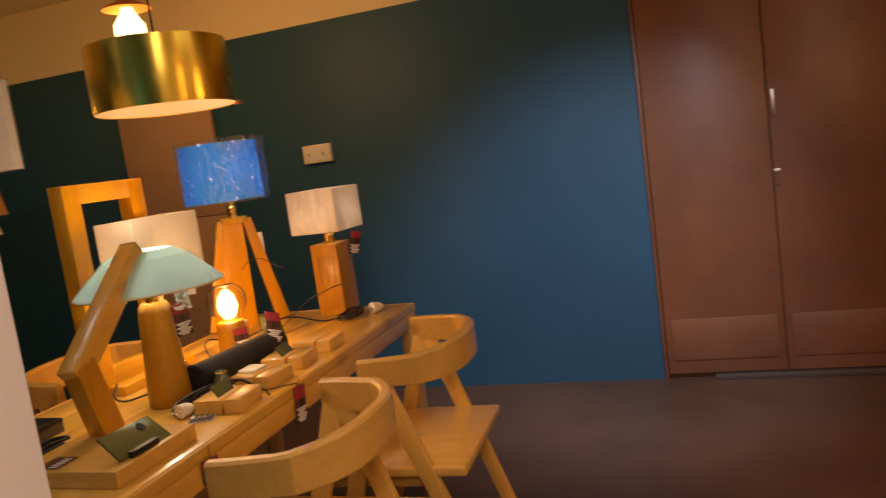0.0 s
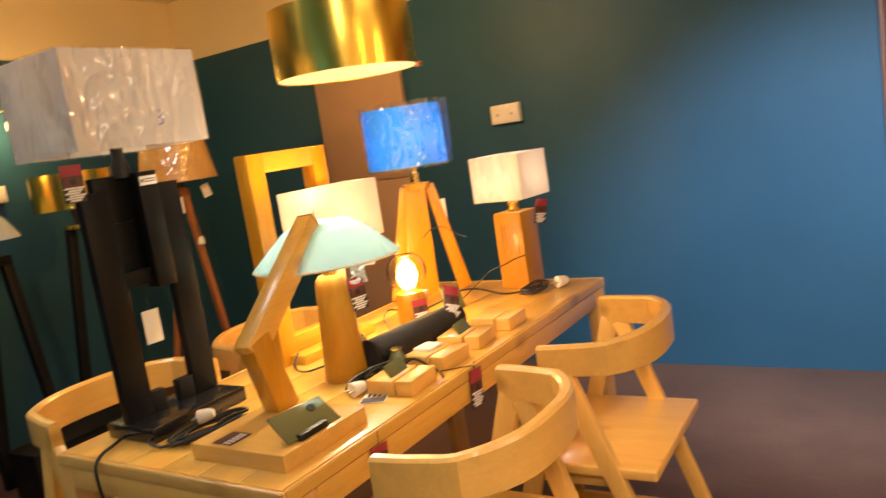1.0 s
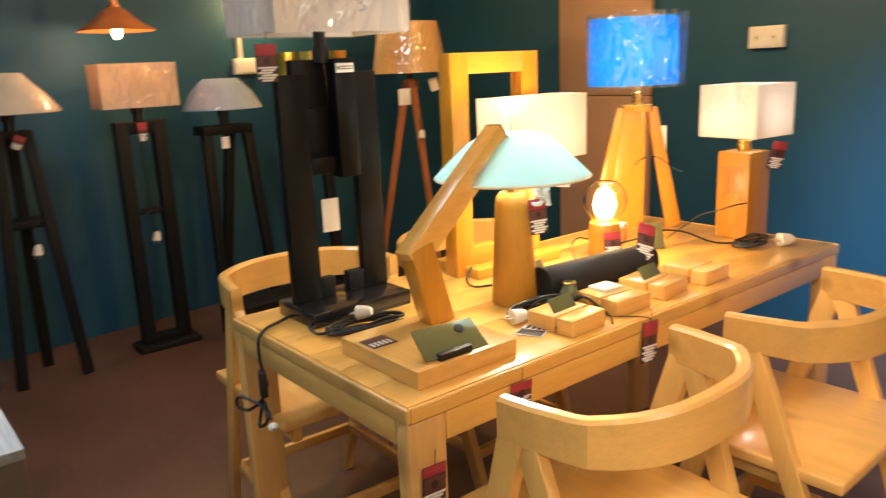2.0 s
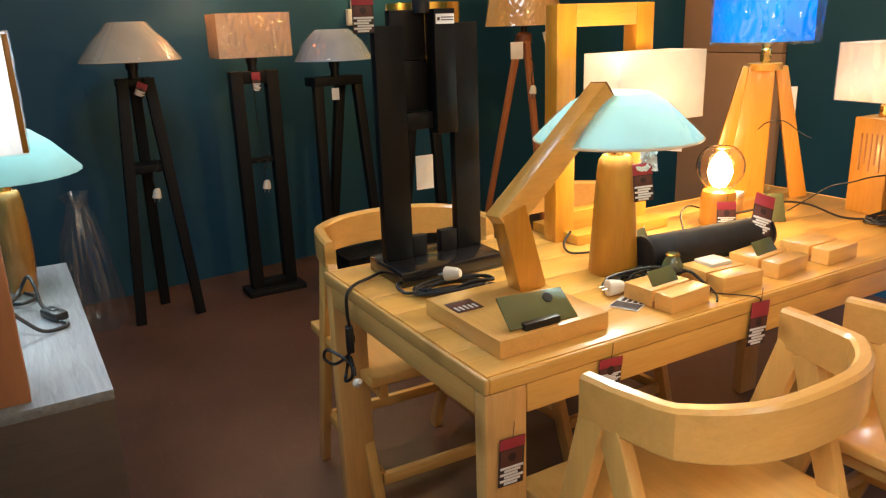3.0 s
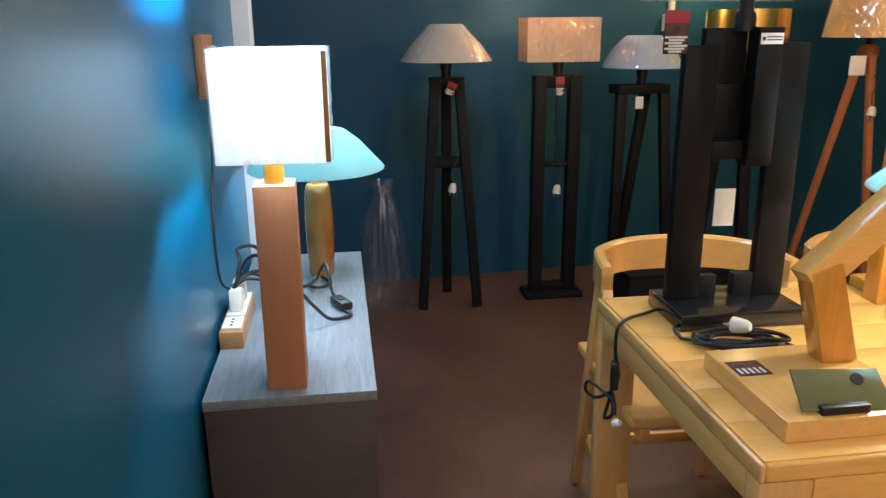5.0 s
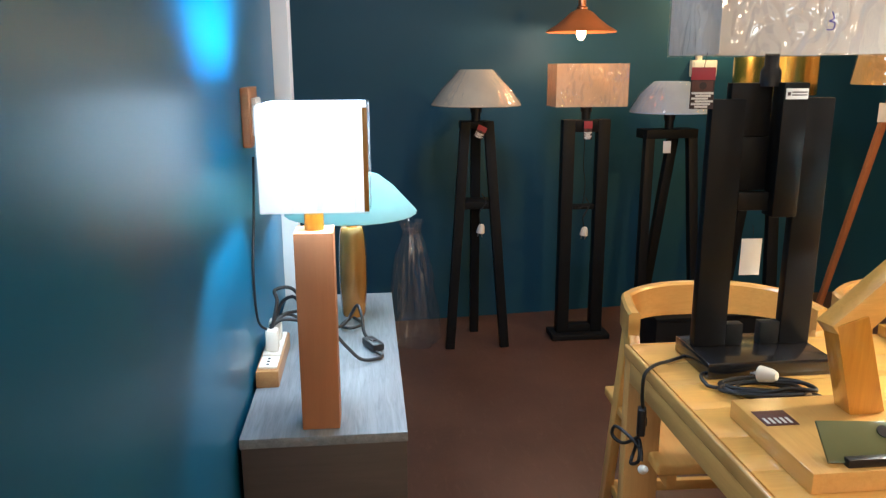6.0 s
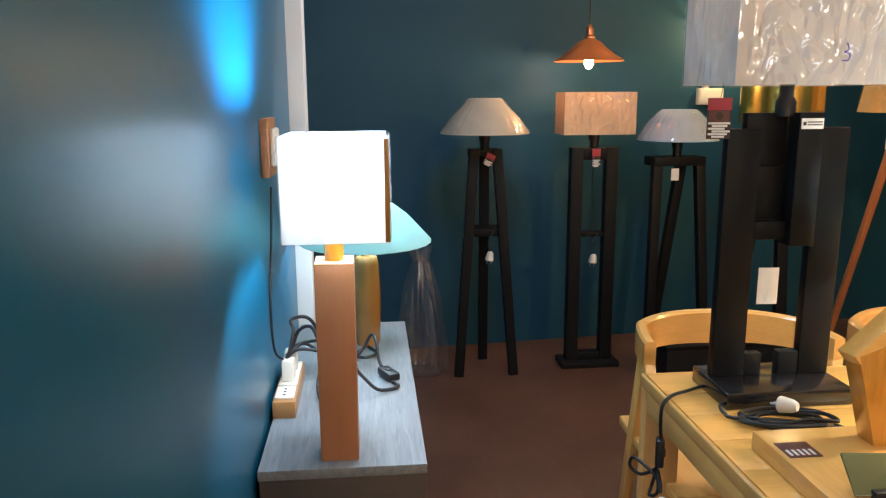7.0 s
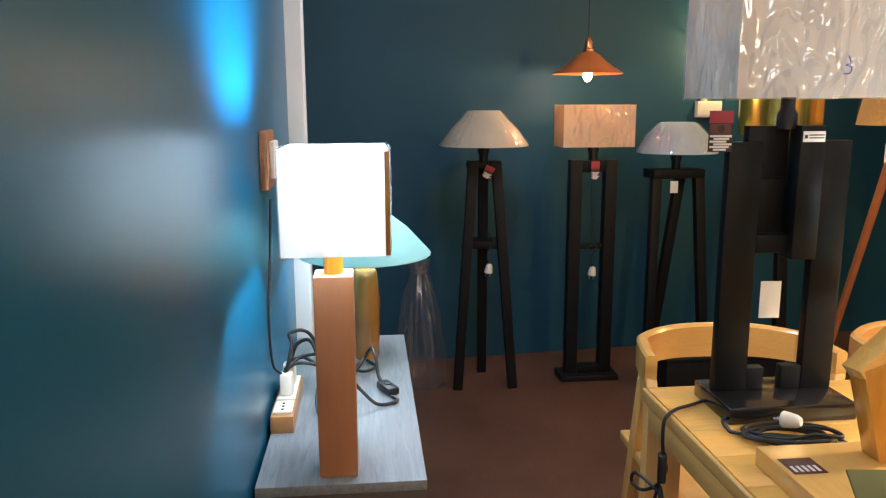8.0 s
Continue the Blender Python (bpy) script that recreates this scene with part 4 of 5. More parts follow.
copper_pendant(0.463, 2.80, 1.535, 0.17, "copper-orange coolie pendant over the floor lamps, lit")
# Two made-up pendants out of view, as bodies for the added rear lights.
copper_pendant(0.95, -2.1, 1.82, 0.17, "copper-orange coolie pendant added out of view behind, lit")
copper_pendant(-0.35, -2.3, 2.02, 0.17, "copper-orange coolie pendant added out of view behind, lit")
bb = thing("bare_bulb_pendant", 1.60, 1.04, 1.92, 0, "bare bulb pendant under a small copper cap, lit", "pendant lamp")
part("bulb", lathe([(0, -0.036), (0.036, -0.027), (0.062, 0.012), (0.060, 0.044), (0.031, 0.088), (0.02, 0.112), (0, 0.112)], 24), BULB_GLOW, bb, "glowing bulb").visible_shadow = False
part("cap", lathe([(0.094, 0.106), (0.088, 0.116), (0.038, 0.138), (0.025, 0.188), (0, 0.188)], 32), COPPER, bb)
part("cord", tube([(0, 0, 0.18), (0, 0, 0.3), (0, 0, CEIL - 1.92)], 0.003, 6, 4), BLACK_PLASTIC, bb)

# bracket lamp on the back wall
wl = thing("wall_lamp", 1.19, back_y(1.19), 1.76, 0, "slim pale bracket wall lamp with a bare bulb, lit", "wall lamp")
part("wall_plate", lathe([(0, 0), (0.022, 0), (0.022, 0.008), (0.012, 0.012), (0, 0.012)], 20, pose(0, 0, 0, 90, 0, 0)), WHITE_PLASTIC, wl)
part("arm", tube([(0, -0.008, 0), (0.02, -0.07, 0.004), (0.08, -0.125, 0.014), (0.15, -0.152, 0.024), (0.198, -0.16, 0.026), (0.205, -0.16, 0.012)], 0.0045, 8, 8), BRASS, wl)
part("lamp_holder", lathe([(0, -0.012), (0.014, -0.012), (0.015, 0.008), (0.008, 0.016), (0, 0.016)], 16, pose(0.205, -0.16, 0)), BRASS, wl)
part("bulb", lathe([(0, -0.095), (0.012, -0.09), (0.021, -0.07), (0.024, -0.05), (0.018, -0.028), (0.012, -0.012), (0, -0.012)], 20, pose(0.205, -0.16, 0)), BULB_GLOW, wl, "glowing bulb").visible_shadow = False

# ---- floor lamps along the back wall ----
LAMPS = "floor lamps along the wall"


def holder(parent, z0, z1):
    part("lamp_holder", lathe([(0, z0), (0.022, z0), (0.022, z0 + (z1 - z0) * 0.5), (0.028, z0 + (z1 - z0) * 0.5), (0.028, z1 - 0.01), (0.012, z1), (0, z1)], 20), BLACK_PLASTIC, parent)


f1 = thing("floor_lamp", -0.056, 2.73, 0, 0, "black tripod floor lamp with a cream pleated shade, unlit", "floor lamp", LAMPS)
for fx, fy in ((-0.135, -0.08), (0.14, -0.08), (0.02, 0.165)):
    part("leg", bar((fx, fy, 0), (fx * 0.40, fy * 0.35, 1.12), 0.045, 0.035, 0.048, 0.035), BLACK_WOOD, f1)
part("top_plate", box(-0.076, 0.076, -0.035, 0.062, 1.085, 1.12, 0.003), BLACK_WOOD, f1)
part("brace", box(-0.085, 0.085, -0.05, 0.09, 0.70, 0.735, 0.003), BLACK_WOOD, f1)
holder(f1, 1.12, 1.20)
s1 = [(0.213, 1.195), (0.210, 1.202), (0.155, 1.275), (0.105, 1.325), (0.078, 1.358), (0.074, 1.36)]
part("shade", lathe(s1 + [(r - 0.003, z - 0.002) for r, z in s1[::-1]] + s1[:1], 120, None, None, 0.006, 60), CREAM_SHADE, f1, "cream pleated shade in clear film")

wrap(f1, film_round(s1[1:5], 0.003, 0.003, 240, 12, 1.0, 12))

f2 = thing("floor_lamp", 0.493, 2.765, 0, 0, "black rectangular frame floor lamp with a box shade, unlit", "floor lamp", LAMPS)
part("base_plate", box(-0.15, 0.15, -0.075, 0.075, 0, 0.03, 0.004), BLACK_WOOD, f2)
for sx in (-1, 1):
    part("post", box(sx * 0.088 - 0.03, sx * 0.088 + 0.03, -0.03, 0.03, 0.03, 1.12, 0.003), BLACK_WOOD, f2)
part("low_bar", box(-0.058, 0.058, -0.028, 0.028, 0.03, 0.07, 0.003), BLACK_WOOD, f2)
part("top_bar", box(-0.058, 0.058, -0.028, 0.028, 1.06, 1.118, 0.003), BLACK_WOOD, f2)
part("brace", box(-0.058, 0.058, -0.018, 0.018, 0.675, 0.70, 0.003), BLACK_WOOD, f2)
holder(f2, 1.12, 1.195)
part("shade", shell_box(0.35, 0.185, 1.185, 1.385, 0.003, 0.001), SAND_SHADE, f2, "sand cloth box shade in clear film")

wrap(f2, film_box(0.35, 0.185, 1.185, 1.385, 0.004, 0.002, 70, 44, 2.0))

f3 = thing("floor_lamp", 0.94, 2.82, 0, 6, "black tripod floor lamp with a pale blue shade, unlit", "floor lamp", LAMPS)
for fx, fy, tx, ty in ((-0.16, -0.10, -0.115, -0.02), (0.16, -0.10, 0.115, -0.02), (-0.03, 0.14, 0.055, 0.05)):
    part("leg", bar((fx, fy, 0), (tx, ty, 1.04), 0.045, 0.04, 0.05, 0.04), BLACK_WOOD, f3)
part("top_bar", box(-0.14, 0.14, -0.045, 0.075, 1.02, 1.065, 0.003), BLACK_WOOD, f3)
holder(f3, 1.065, 1.155)
s3 = [(0.200, 1.148), (0.197, 1.155), (0.150, 1.235), (0.105, 1.280), (0.085, 1.297), (0.08, 1.299)]
part("shade", lathe(s3 + [(r - 0.003, z - 0.002) for r, z in s3[::-1]] + s3[:1], 64, None, None, 0.004, 20), PALE_SHADE, f3, "pale blue coolie shade in clear film")

wrap(f3, film_round(s3[1:5], 0.003, 0.003, 240, 12, 4.0, 12))

f4 = thing("floor_lamp", 1.42, 2.72, 0, 0, "black column floor lamp with a gold foil drum shade, unlit", "floor lamp", LAMPS)
for k in range(3):
    a = 0.5 + k * 2.094
    part("leg", bar((0.17 * math.cos(a), 0.17 * math.sin(a), 0), (0.045 * math.cos(a), 0.045 * math.sin(a), 1.14), 0.05, 0.04, 0.045, 0.04), BLACK_WOOD, f4)
part("top_plate", lathe([(0, 1.13), (0.075, 1.13), (0.075, 1.15), (0, 1.15)], 32), GOLD_FOIL, f4, "gold-edged top plate")
holder(f4, 1.15, 1.24)
part("shade", drum(0.195, 0.195, 1.235, 1.415, 0.003), GOLD_FOIL, f4, "gold foil drum shade")

f5 = thing("floor_lamp", 1.99, 2.60, 0, 0, "orange-brown wooden tripod floor lamp with a tan shade, unlit", "floor lamp", LAMPS)
for k in range(3):
    a = 2.5 + k * 2.094
    part("leg", bar((0.26 * math.cos(a), 0.26 * math.sin(a), 0), (0.025 * math.cos(a), 0.025 * math.sin(a), 1.22), 0.028, 0.026, 0.034, 0.03), ORANGE_LEG, f5)
part("hub", lathe([(0, 1.19), (0.045, 1.19), (0.045, 1.235), (0.02, 1.25), (0, 1.25)], 24), ORANGE_LEG, f5)
socket_neck(f5, 1.245, 1.30, 0.018, BLACK_PLASTIC)
part("shade", drum(0.212, 0.165, 1.283, 1.56, 0.003), TAN_SHADE, f5, "tan tapered shade in clear film")

wrap(f5, film_round([(0.212, 1.283), (0.19, 1.42), (0.166, 1.56)], 0.004, 0.003, 200, 22, 6.0))

# Made-up box that fills the dark gap below the chair rail.
low = thing("low_black_box", 1.04, 2.46, 0, 3, "low matt black box made up to fill the dark gap behind a chair", "box")
part("body", box(-0.295, 0.295, -0.10, 0.10, 0, 0.205, 0.003), BLACK_WOOD, low)
part("lid", box(-0.30, 0.30, -0.105, 0.105, 0.206, 0.222, 0.002), BLACK_WOOD, low)

# ---- low cabinet and its lamps ----
CX0, CX1, CY0, CY1, CZ = -0.803, -0.52, 0.285, 1.112, 0.765
cab = thing("low_cabinet", (CX0 + CX1) / 2, (CY0 + CY1) / 2, 0, 0, "grey wood-grain laminate cabinet against the teal partition", "cabinet")
hw, hd = (CX1 - CX0) / 2, (CY1 - CY0) / 2
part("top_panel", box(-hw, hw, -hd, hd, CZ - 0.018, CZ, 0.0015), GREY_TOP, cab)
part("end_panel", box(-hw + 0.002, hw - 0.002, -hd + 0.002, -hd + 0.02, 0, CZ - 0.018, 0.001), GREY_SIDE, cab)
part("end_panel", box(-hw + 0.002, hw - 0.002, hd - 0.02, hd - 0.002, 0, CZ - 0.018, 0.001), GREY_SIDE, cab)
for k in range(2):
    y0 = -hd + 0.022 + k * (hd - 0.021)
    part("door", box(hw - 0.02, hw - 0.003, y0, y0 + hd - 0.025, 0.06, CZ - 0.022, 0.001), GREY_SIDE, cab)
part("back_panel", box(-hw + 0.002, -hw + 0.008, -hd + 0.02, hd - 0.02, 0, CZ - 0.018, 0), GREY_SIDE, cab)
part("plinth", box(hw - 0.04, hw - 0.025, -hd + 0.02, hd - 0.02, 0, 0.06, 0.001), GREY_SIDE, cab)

ql = thing("column_table_lamp", -0.667, 0.342, CZ, 0, "reddish wooden column lamp with a white box shade, lit", "lamp")
part("column", box(-0.032, 0.032, -0.032, 0.032, 0, 0.345, 0.002), TERRACOTTA, ql)
part("wooden_collar", lathe([(0, 0.345), (0.016, 0.345), (0.016, 0.38), (0, 0.38)], 24), PINE_Z, ql)
part("shade", shell_box(0.164, 0.175, 0.388, 0.550, 0.002, 0.001), LIT_SHADE, ql, "white cloth box shade, glowing").location = (0.008, 0, 0)
part("shade_edge_strip", box(0.084, 0.0915, -0.0935, -0.0915, 0.390, 0.547, 0.0006), LAMP_WOOD, ql, "brown tape strip")
wrap(ql, film_box(0.164, 0.175, 0.388, 0.550, 0.004, 0.002, 24, 20, 9.0), (0.008, 0, 0))
part("bulb", lathe([(0, 0.44), (0.013, 0.442), (0.026, 0.47), (0.028, 0.484), (0.02, 0.504), (0, 0.51)], 20), COOL_GLOW, ql).visible_shadow = False
part("stem", lathe([(0, 0.38), (0.012, 0.38), (0.012, 0.44), (0, 0.44)], 16), BRASS, ql)

bo = thing("bottle_table_lamp", -0.62, 0.93, CZ, 0, "amber glazed bottle lamp with a turquoise shade, lit", "lamp")
part("body", lathe([(0, 0), (0.027, 0), (0.030, 0.008), (0.034, 0.08), (0.034, 0.15), (0.031, 0.205), (0.028, 0.222), (0.024, 0.227), (0, 0.228)], 36), AMBER_GLAZE, bo)
socket_neck(bo, 0.226, 0.262, 0.014)
s6 = [(0.160, 0.262), (0.157, 0.268), (0.105, 0.325), (0.07, 0.352), (0.055, 0.356)]
part("shade", lathe(s6 + [(r - 0.003, z - 0.002) for r, z in s6[::-1]] + s6[:1], 56, None, None, 0.006, 28), BOTTLE_SHADE, bo, "turquoise coolie shade in clear film")
part("bulb", lathe([(0, 0.262), (0.012, 0.264), (0.024, 0.29), (0.02, 0.315), (0, 0.325)], 20), COOL_GLOW, bo).visible_shadow = False

ext = thing("extension_socket", -0.782, 0.60, CZ, 0, "wooden block extension socket with white switches", "extension socket")
part("wooden_body", box(-0.021, 0.023, -0.105, 0.12, 0, 0.034, 0.002), TEAK, ext)
part("socket_plate", box(-0.017, 0.019, -0.092, -0.035, 0.034, 0.039, 0.001), WHITE_PLASTIC, ext)
part("socket_plate", box(-0.017, 0.019, -0.025, 0.11, 0.034, 0.039, 0.001), WHITE_PLASTIC, ext)
for y in (-0.080, -0.065, -0.050):
    part("socket_hole", lathe([(0, 0), (0.003, 0), (0.003, 0.001), (0, 0.001)], 10, pose(0.0, y, 0.039)), BLACK_PLASTIC, ext)
for y in (0.0, 0.06):
    part("plug", box(-0.012, 0.014, y - 0.014, y + 0.014, 0.039, 0.085, 0.005), WHITE_PLASTIC, ext, "cream plug")

pq = thing("wall_switch", -0.81, 0.625, 1.278, 90, "brown wooden wall plate with a white switch", "switch")
part("wooden_plate", box(-0.058, 0.058, -0.016, 0, -0.056, 0.056, 0.003), END_GRAIN, pq)
part("switch_face", box(-0.036, 0.036, -0.026, -0.016, -0.036, 0.036, 0.004), WHITE_PLASTIC, pq)

# ---- cables, plugs, tags, small things ----


def cable(points, r=0.0034, label="black rubber lamp cable", steps=8, material=None):
    c = part("power_cable", tube(points, r, 8, steps), material or BLACK_PLASTIC)
    return tagged(c, label, "cable", "lamp cables")


def inline_switch(at, rx=0, ry=0, rz=0):
    s = new("inline_switch")
    s.matrix_basis = pose(*at, rx, ry, rz)
    tagged(s, "black inline cable switch", "switch", "inline switches")
    part("switch_body", box(-0.014, 0.014, -0.031, 0.031, -0.009, 0.009, 0.005), BLACK_PLASTIC, s)
    part("switch_wheel", box(-0.007, 0.007, -0.008, 0.008, 0.007, 0.0115, 0.002), BLACK_PLASTIC, s)
    return s


# cable hanging over the table's end, with switch, loop and plug
cable([(0.12, 0.60, 0.757), (0.06, 0.57, 0.756), (0.015, 0.545, 0.757), (-0.012, 0.53, 0.742), (-0.016, 0.525, 0.70), (-0.014, 0.522, 0.672)], 0.0038)
inline_switch((-0.016, 0.521, 0.642), 90, 0, 70)
cable([(-0.014, 0.521, 0.623), (-0.02, 0.53, 0.600), (-0.04, 0.56, 0.573), (-0.055, 0.585, 0.580), (-0.05, 0.58, 0.603), (-0.03, 0.54, 0.595), (-0.018, 0.52, 0.580), (-0.022, 0.51, 0.555),
       (-0.03, 0.53, 0.540), (-0.02, 0.545, 0.555), (-0.016, 0.53, 0.595), (-0.018, 0.51, 0.585), (-0.024, 0.490, 0.585), (-0.027, 0.480, 0.572)], 0.0038)
plug((-0.029, 0.468, 0.560), 60, 0, 0, 0.55)

# bundled cable and plug by the bent-arm lamp
def bundle(x, y, rx, ry, turn, loops, seed, r=0.0036, tail=(), lift=0.034):
    """A cable wound into loose, uneven loops lying on the table."""
    rng = random.Random(seed)
    pts = list(tail)
    c, q = math.cos(radians(turn)), math.sin(radians(turn))
    for i in range(loops * 8):
        a = 2 * math.pi * i / 8
        k = 1 + 0.22 * math.sin(2.3 * (i // 8) + seed) + rng.uniform(-0.09, 0.09)
        u, v = rx * k * math.cos(a), ry * k * math.sin(a) + 0.5 * ry * math.sin(1.9 * (i // 8) + seed)
        z = TZ + r + 0.001 + lift * (i / (loops * 8)) * (0.55 + 0.45 * math.cos(a)) + rng.uniform(0, 0.004)
        pts.append((x + c * u - q * v, y + q * u + c * v, z))
    return cable(pts, r, "black rubber lamp cable wound in a loose bundle", 5)


bundle(0.175, 0.385, 0.070, 0.034, -28, 6, 2, 0.0038, [(0.115, 0.50, TZ + 0.006), (0.085, 0.475, TZ + 0.012), (0.080, 0.445, TZ + 0.008), (0.10, 0.42, TZ + 0.006)])
plug((0.168, 0.405, 0.790), 82, 10, 35, 0.9)

# plug and cable beside the olive rest
cable([(0.445, 0.185, 0.757), (0.47, 0.20, 0.762), (0.50, 0.22, 0.768), (0.545, 0.205, 0.760), (0.57, 0.235, 0.772), (0.53, 0.235, 0.757), (0.485, 0.19, 0.757), (0.46, 0.175, 0.758),
       (0.45, 0.20, 0.765), (0.50, 0.235, 0.758), (0.56, 0.215, 0.757)], 0.0036)
cable([(0.43, 0.19, 0.757), (0.445, 0.215, 0.764), (0.47, 0.21, 0.770), (0.475, 0.185, 0.766), (0.45, 0.172, 0.758), (0.432, 0.188, 0.762), (0.45, 0.21, 0.775), (0.50, 0.20, 0.785), (0.55, 0.18, 0.79), (0.59, 0.15, 0.788)], 0.0036)
cable([(0.585, 0.18, 0.757), (0.60, 0.15, 0.775), (0.592, 0.115, 0.79), (0.598, 0.085, 0.775), (0.605, 0.07, 0.757), (0.602, 0.10, 0.756), (0.594, 0.13, 0.770), (0.60, 0.16, 0.757)], 0.0034)
cable([(0.60, 0.06, 0.757), (0.63, 0.04, 0.753), (0.655, 0.015, 0.752), (0.668, -0.001, 0.750), (0.672, -0.004, 0.742)], 0.0012, "thin dark thread of a price tag")
bundle(0.515, 0.19, 0.042, 0.030, 12, 4, 5, 0.0028)
plug((0.425, 0.182, 0.768), 90, 0, 75, 1.0)
cable([(0.54, 0.13, 0.79), (0.58, 0.12, 0.795), (0.60, 0.085, 0.775), (0.60, 0.05, 0.757), (0.575, 0.025, 0.754)], 0.0022, "thin black charging cable")
pc = thing("leaflet", 0.432, 0.122, TZ + 0.001, 24, "small printed leaflet lying on the table", "leaflet")
part("sheet", box(-0.035, 0.035, -0.03, 0.03, 0, 0.0012, 0.0004), CARD_WHITE, pc)
part("picture", box(-0.033, 0.0, -0.028, 0.028, 0.0012, 0.0018, 0.0002), CARD_DARK, pc)
for k in range(4):
    part("print_bar", box(0.004, 0.031, -0.026 + 0.013 * k, -0.018 + 0.013 * k, 0.0012, 0.0018, 0.0002), CARD_DARK, pc)

# cables at the far end of the table
cable([(1.16, 0.47, 0.756), (1.20, 0.42, 0.775), (1.23, 0.37, 0.80), (1.30, 0.33, 0.79), (1.36, 0.27, 0.757), (1.40, 0.21, 0.757), (1.44, 0.19, 0.762), (1.42, 0.16, 0.757), (1.37, 0.17, 0.762),
       (1.38, 0.21, 0.768), (1.44, 0.17, 0.757), (1.40, 0.14, 0.76)], 0.003)
cable([(1.44, 0.16, 0.757), (1.40, 0.19, 0.764), (1.36, 0.16, 0.757), (1.41, 0.13, 0.765), (1.45, 0.16, 0.77), (1.40, 0.20, 0.757), (1.35, 0.20, 0.76)], 0.003)
cable([(1.36, 0.56, 0.97), (1.32, 0.50, 1.0), (1.34, 0.46, 1.005), (1.38, 0.43, 0.97), (1.40, 0.41, 0.955)], 0.0016, "thin black flex looped round a lamp leg")
cable([(1.45, 0.215, 0.87), (1.40, 0.23, 0.868), (1.36, 0.25, 0.858), (1.34, 0.30, 0.84), (1.33, 0.35, 0.80), (1.31, 0.40, 0.757)], 0.002, "thin black flex round the wooden lamp body")
cable([(0.92, 0.43, 0.756), (0.95, 0.47, 0.79), (1.0, 0.49, 0.80), (1.04, 0.485, 0.79)], 0.0025)
bundle(1.405, 0.17, 0.050, 0.030, -20, 4, 9, 0.0028)
plug((1.46, 0.115, 0.769), 90, 0, 60, 1.15)
cable([(0.62, 0.34, 0.757), (0.64, 0.38, 0.762), (0.60, 0.42, 0.757), (0.55, 0.45, 0.757), (0.57, 0.50, 0.765), (0.60, 0.51, 0.79)], 0.003)
bx = thing("small_carton", 1.19, 0.50, TZ, 20, "small yellow lit carton beside the globe lamp", "carton")
part("body", box(-0.03, 0.03, -0.025, 0.025, 0, 0.05, 0.002), TAN_SHADE, bx)
part("lid", box(-0.031, 0.031, -0.026, 0.026, 0.05, 0.062, 0.002), CARD_WHITE, bx)
sr = thing("olive_acrylic_rest", 1.19, 0.36, TZ, -30, "loose olive acrylic phone rest standing on the table", "phone rest")
part("plate", bar((0, 0, 0), (0.0, 0.03, 0.075), 0.075, 0.004, 0.07, 0.004, (1, 0, 0), 0.0008), OLIVE, sr)

# price tags
for at, w, h, rz in (((0.268, -0.004, 0.722), 0.055, 0.05, 0), ((0.672, -0.004, 0.742), 0.055, 0.095, 0)):
    tag_card("price_tag", at, w, h, 0, 4, rz, 0.35)
tag_card("price_tag", (0.052, -0.0025, 0.632), 0.052, 0.09, 0, 3, 0, 0.22)
tag_card("price_tag", (1.575, 0.0, 0.60), 0.03, 0.05, 0, 0, 30, 0.9)
tag_card("price_tag", (0.568, 0.24, 1.005), 0.042, 0.085, 4, -6, -32, 0.3)
tag_card("price_tag", (0.955, 0.215, 0.885), 0.05, 0.10, -30, 20, -30, 0.3)
tag_card("price_tag", (0.040, 0.47, 1.368), 0.044, 0.075, 0, 0, -6, 0.3)
blank_tag((0.213, 0.562, 1.022), 0.043, 0.078, 0, 0, -4)
tag_card("price_tag", (-0.031, 2.66, 1.10), 0.045, 0.06, 0, 25, 0, 0.4)
tag_card("price_tag", (0.493, 2.72, 1.115), 0.042, 0.09, 0, 0, 0, 0.4)
blank_tag((0.91, 2.755, 1.01), 0.04, 0.06)
blank_tag((1.87, 2.50, 1.20), 0.07, 0.09, 0, 0, -20)
blank_tag((2.07, 2.50, 1.25), 0.05, 0.075, 0, -15, -20)
for x, y, z in ((-0.041, 2.66, 0.585), (0.493, 2.725, 0.545), (1.96, 2.48, 0.92)):
    plug((x, y, z), 0, 8, 0, 1.15, "pale mains plug hanging on its cable")
    cable([(x, y, z + 0.045), (x - 0.004, y + 0.004, z + 0.10), (x + 0.03, y + 0.02, z + 0.15), (x + 0.01, y + 0.03, z + 0.19)], 0.0025, "black cable tied to a lamp stand")
cable([(0.493, 2.76, 1.06), (0.488, 2.755, 0.9), (0.498, 2.75, 0.8), (0.483, 2.74, 0.69), (0.463, 2.735, 0.685), (0.513, 2.735, 0.69), (0.493, 2.73, 0.64)], 0.0022, "black cable tied to a lamp stand")

# cables on the cabinet
cable([(-0.80, 0.62, 1.20), (-0.802, 0.60, 1.10), (-0.806, 0.57, 0.98), (-0.804, 0.575, 0.88), (-0.79, 0.59, 0.852)], 0.0025)
cable([(-0.78, 0.60, 0.852), (-0.77, 0.62, 0.90), (-0.775, 0.64, 0.92), (-0.74, 0.66, 0.915), (-0.71, 0.65, 0.86), (-0.70, 0.60, 0.80)], 0.0038)
cable([(-0.78, 0.66, 0.845), (-0.765, 0.67, 0.885), (-0.735, 0.66, 0.895), (-0.715, 0.62, 0.85), (-0.72, 0.57, 0.80), (-0.71, 0.54, 0.775), (-0.69, 0.56, 0.775), (-0.68, 0.62, 0.79), (-0.70, 0.68, 0.85), (-0.75, 0.64, 0.87), (-0.785, 0.61, 0.852)], 0.0038)
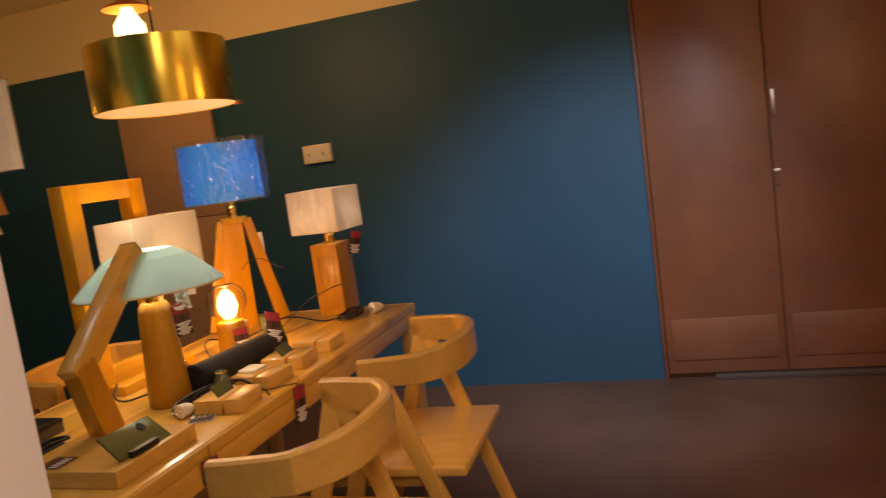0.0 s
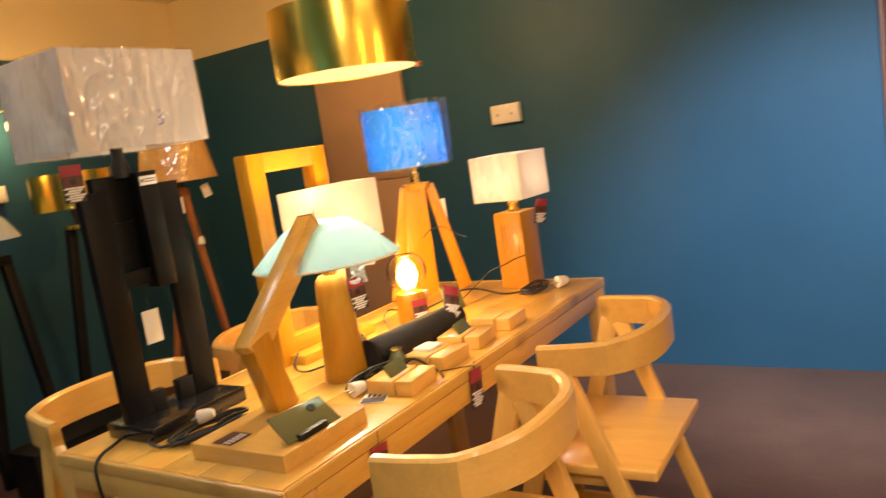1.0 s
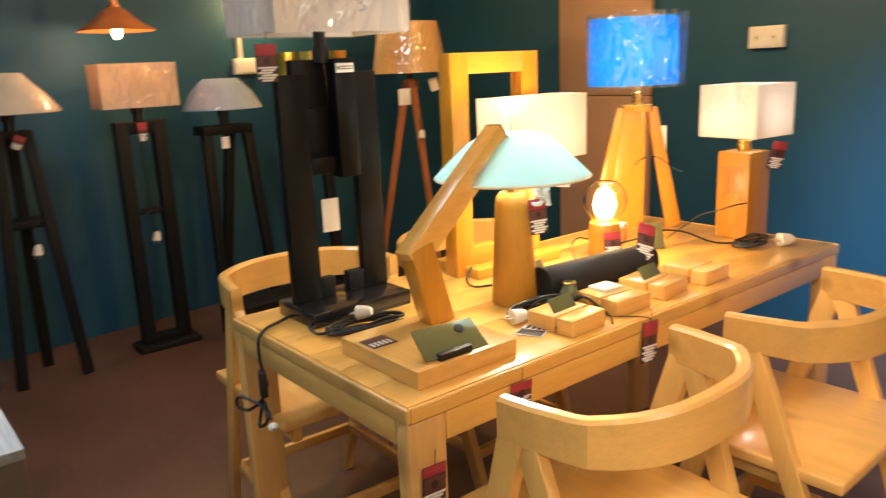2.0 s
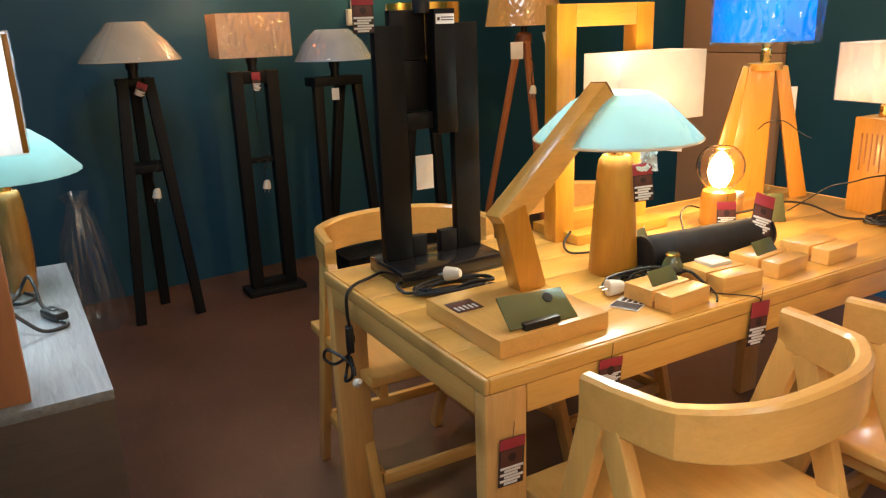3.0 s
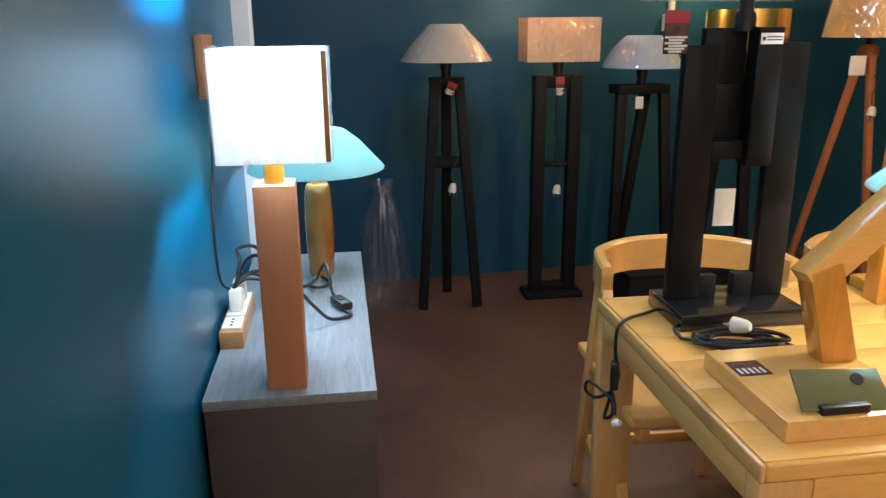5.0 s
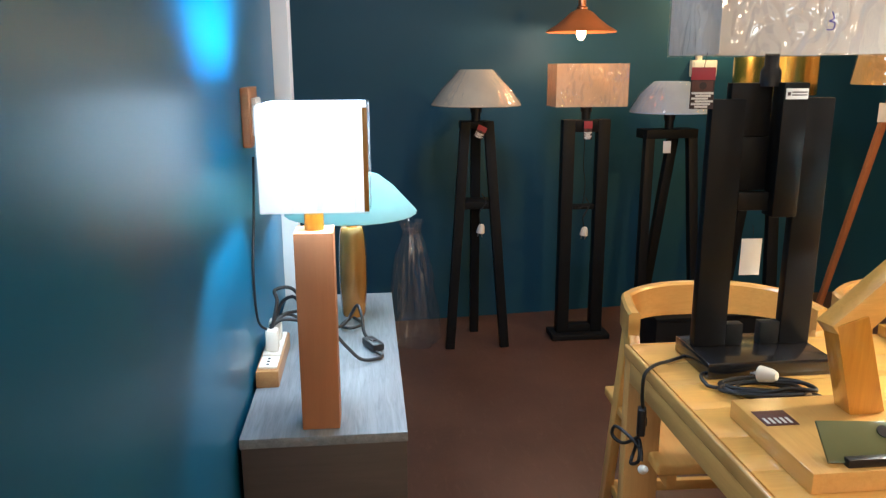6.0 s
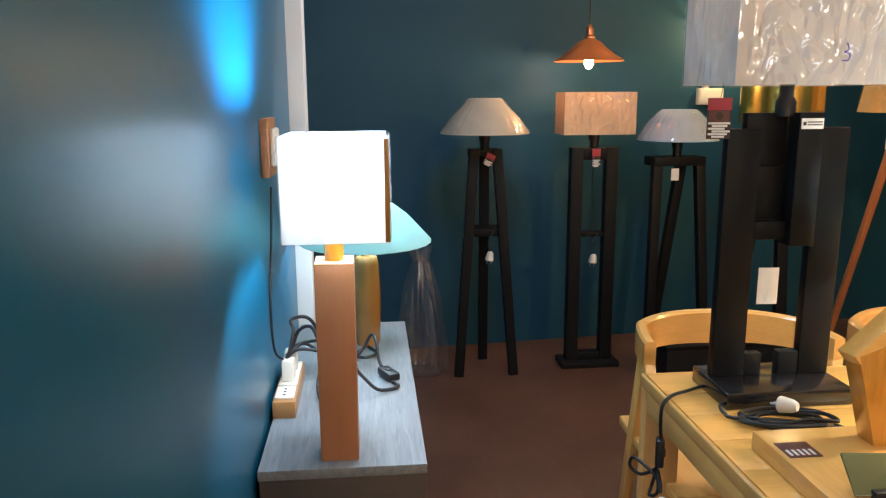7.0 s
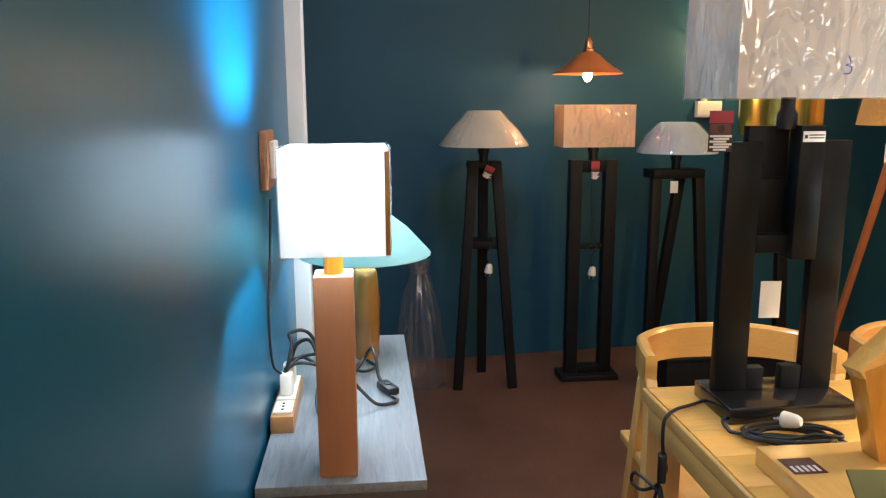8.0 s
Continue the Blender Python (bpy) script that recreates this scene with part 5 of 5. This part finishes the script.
cable([(-0.785, 0.60, 0.85), (-0.76, 0.62, 0.862), (-0.71, 0.63, 0.85), (-0.66, 0.62, 0.83), (-0.63, 0.61, 0.80), (-0.60, 0.60, 0.775), (-0.565, 0.615, 0.770), (-0.556, 0.63, 0.771), (-0.568, 0.645, 0.772)], 0.0038)
cable([(-0.785, 0.66, 0.848), (-0.75, 0.66, 0.86), (-0.70, 0.66, 0.83), (-0.65, 0.74, 0.80), (-0.63, 0.80, 0.80), (-0.61, 0.80, 0.83), (-0.60, 0.765, 0.82), (-0.595, 0.73, 0.79), (-0.585, 0.71, 0.779)], 0.0038)
inline_switch((-0.575, 0.685, 0.777), 0, 0, 25)
cable([(-0.62, 0.89, 0.77), (-0.60, 0.84, 0.771), (-0.625, 0.80, 0.775), (-0.65, 0.83, 0.771), (-0.63, 0.87, 0.775)], 0.0038)

# plastic bag standing on the floor by the wall
bag = thing("plastic_bag", -0.37, 2.74, 0, 0, "tall clear plastic bag tied at the neck on the floor", "bag")
prof = [(0.0, 0.004), (0.11, 0.0), (0.135, 0.03), (0.132, 0.08), (0.13, 0.13), (0.126, 0.18), (0.12, 0.24), (0.113, 0.30), (0.105, 0.36), (0.095, 0.42), (0.082, 0.48), (0.064, 0.53), (0.048, 0.57), (0.044, 0.59), (0.056, 0.615), (0.068, 0.64)]
bm_bag = lathe(prof, 120)
rng = random.Random(5)
for v in bm_bag.verts:
    a = math.atan2(v.co.y, v.co.x)
    k = 1 + 0.10 * math.sin(5 * a + 7 * v.co.z) + 0.14 * crease(v.co, 14, 3.0) + 0.09 * noise.noise(Vector((3.5 * math.cos(a), 3.5 * math.sin(a), 2.5 * v.co.z))) + 0.05 * noise.noise(Vector((9 * math.cos(a), 9 * math.sin(a), 8 * v.co.z)))
    v.co.x, v.co.y = v.co.x * k * 0.9, v.co.y * k * 0.75
part("bag_film", bm_bag, BAG_FILM, bag)
part("neck_tie", lathe([(0.046, 0.578), (0.050, 0.582), (0.050, 0.592), (0.046, 0.596), (0.043, 0.587), (0.046, 0.578)], 28, Matrix.Scale(0.86, 4, (0, 1, 0))), BAG_FILM, bag, "twisted film tie")
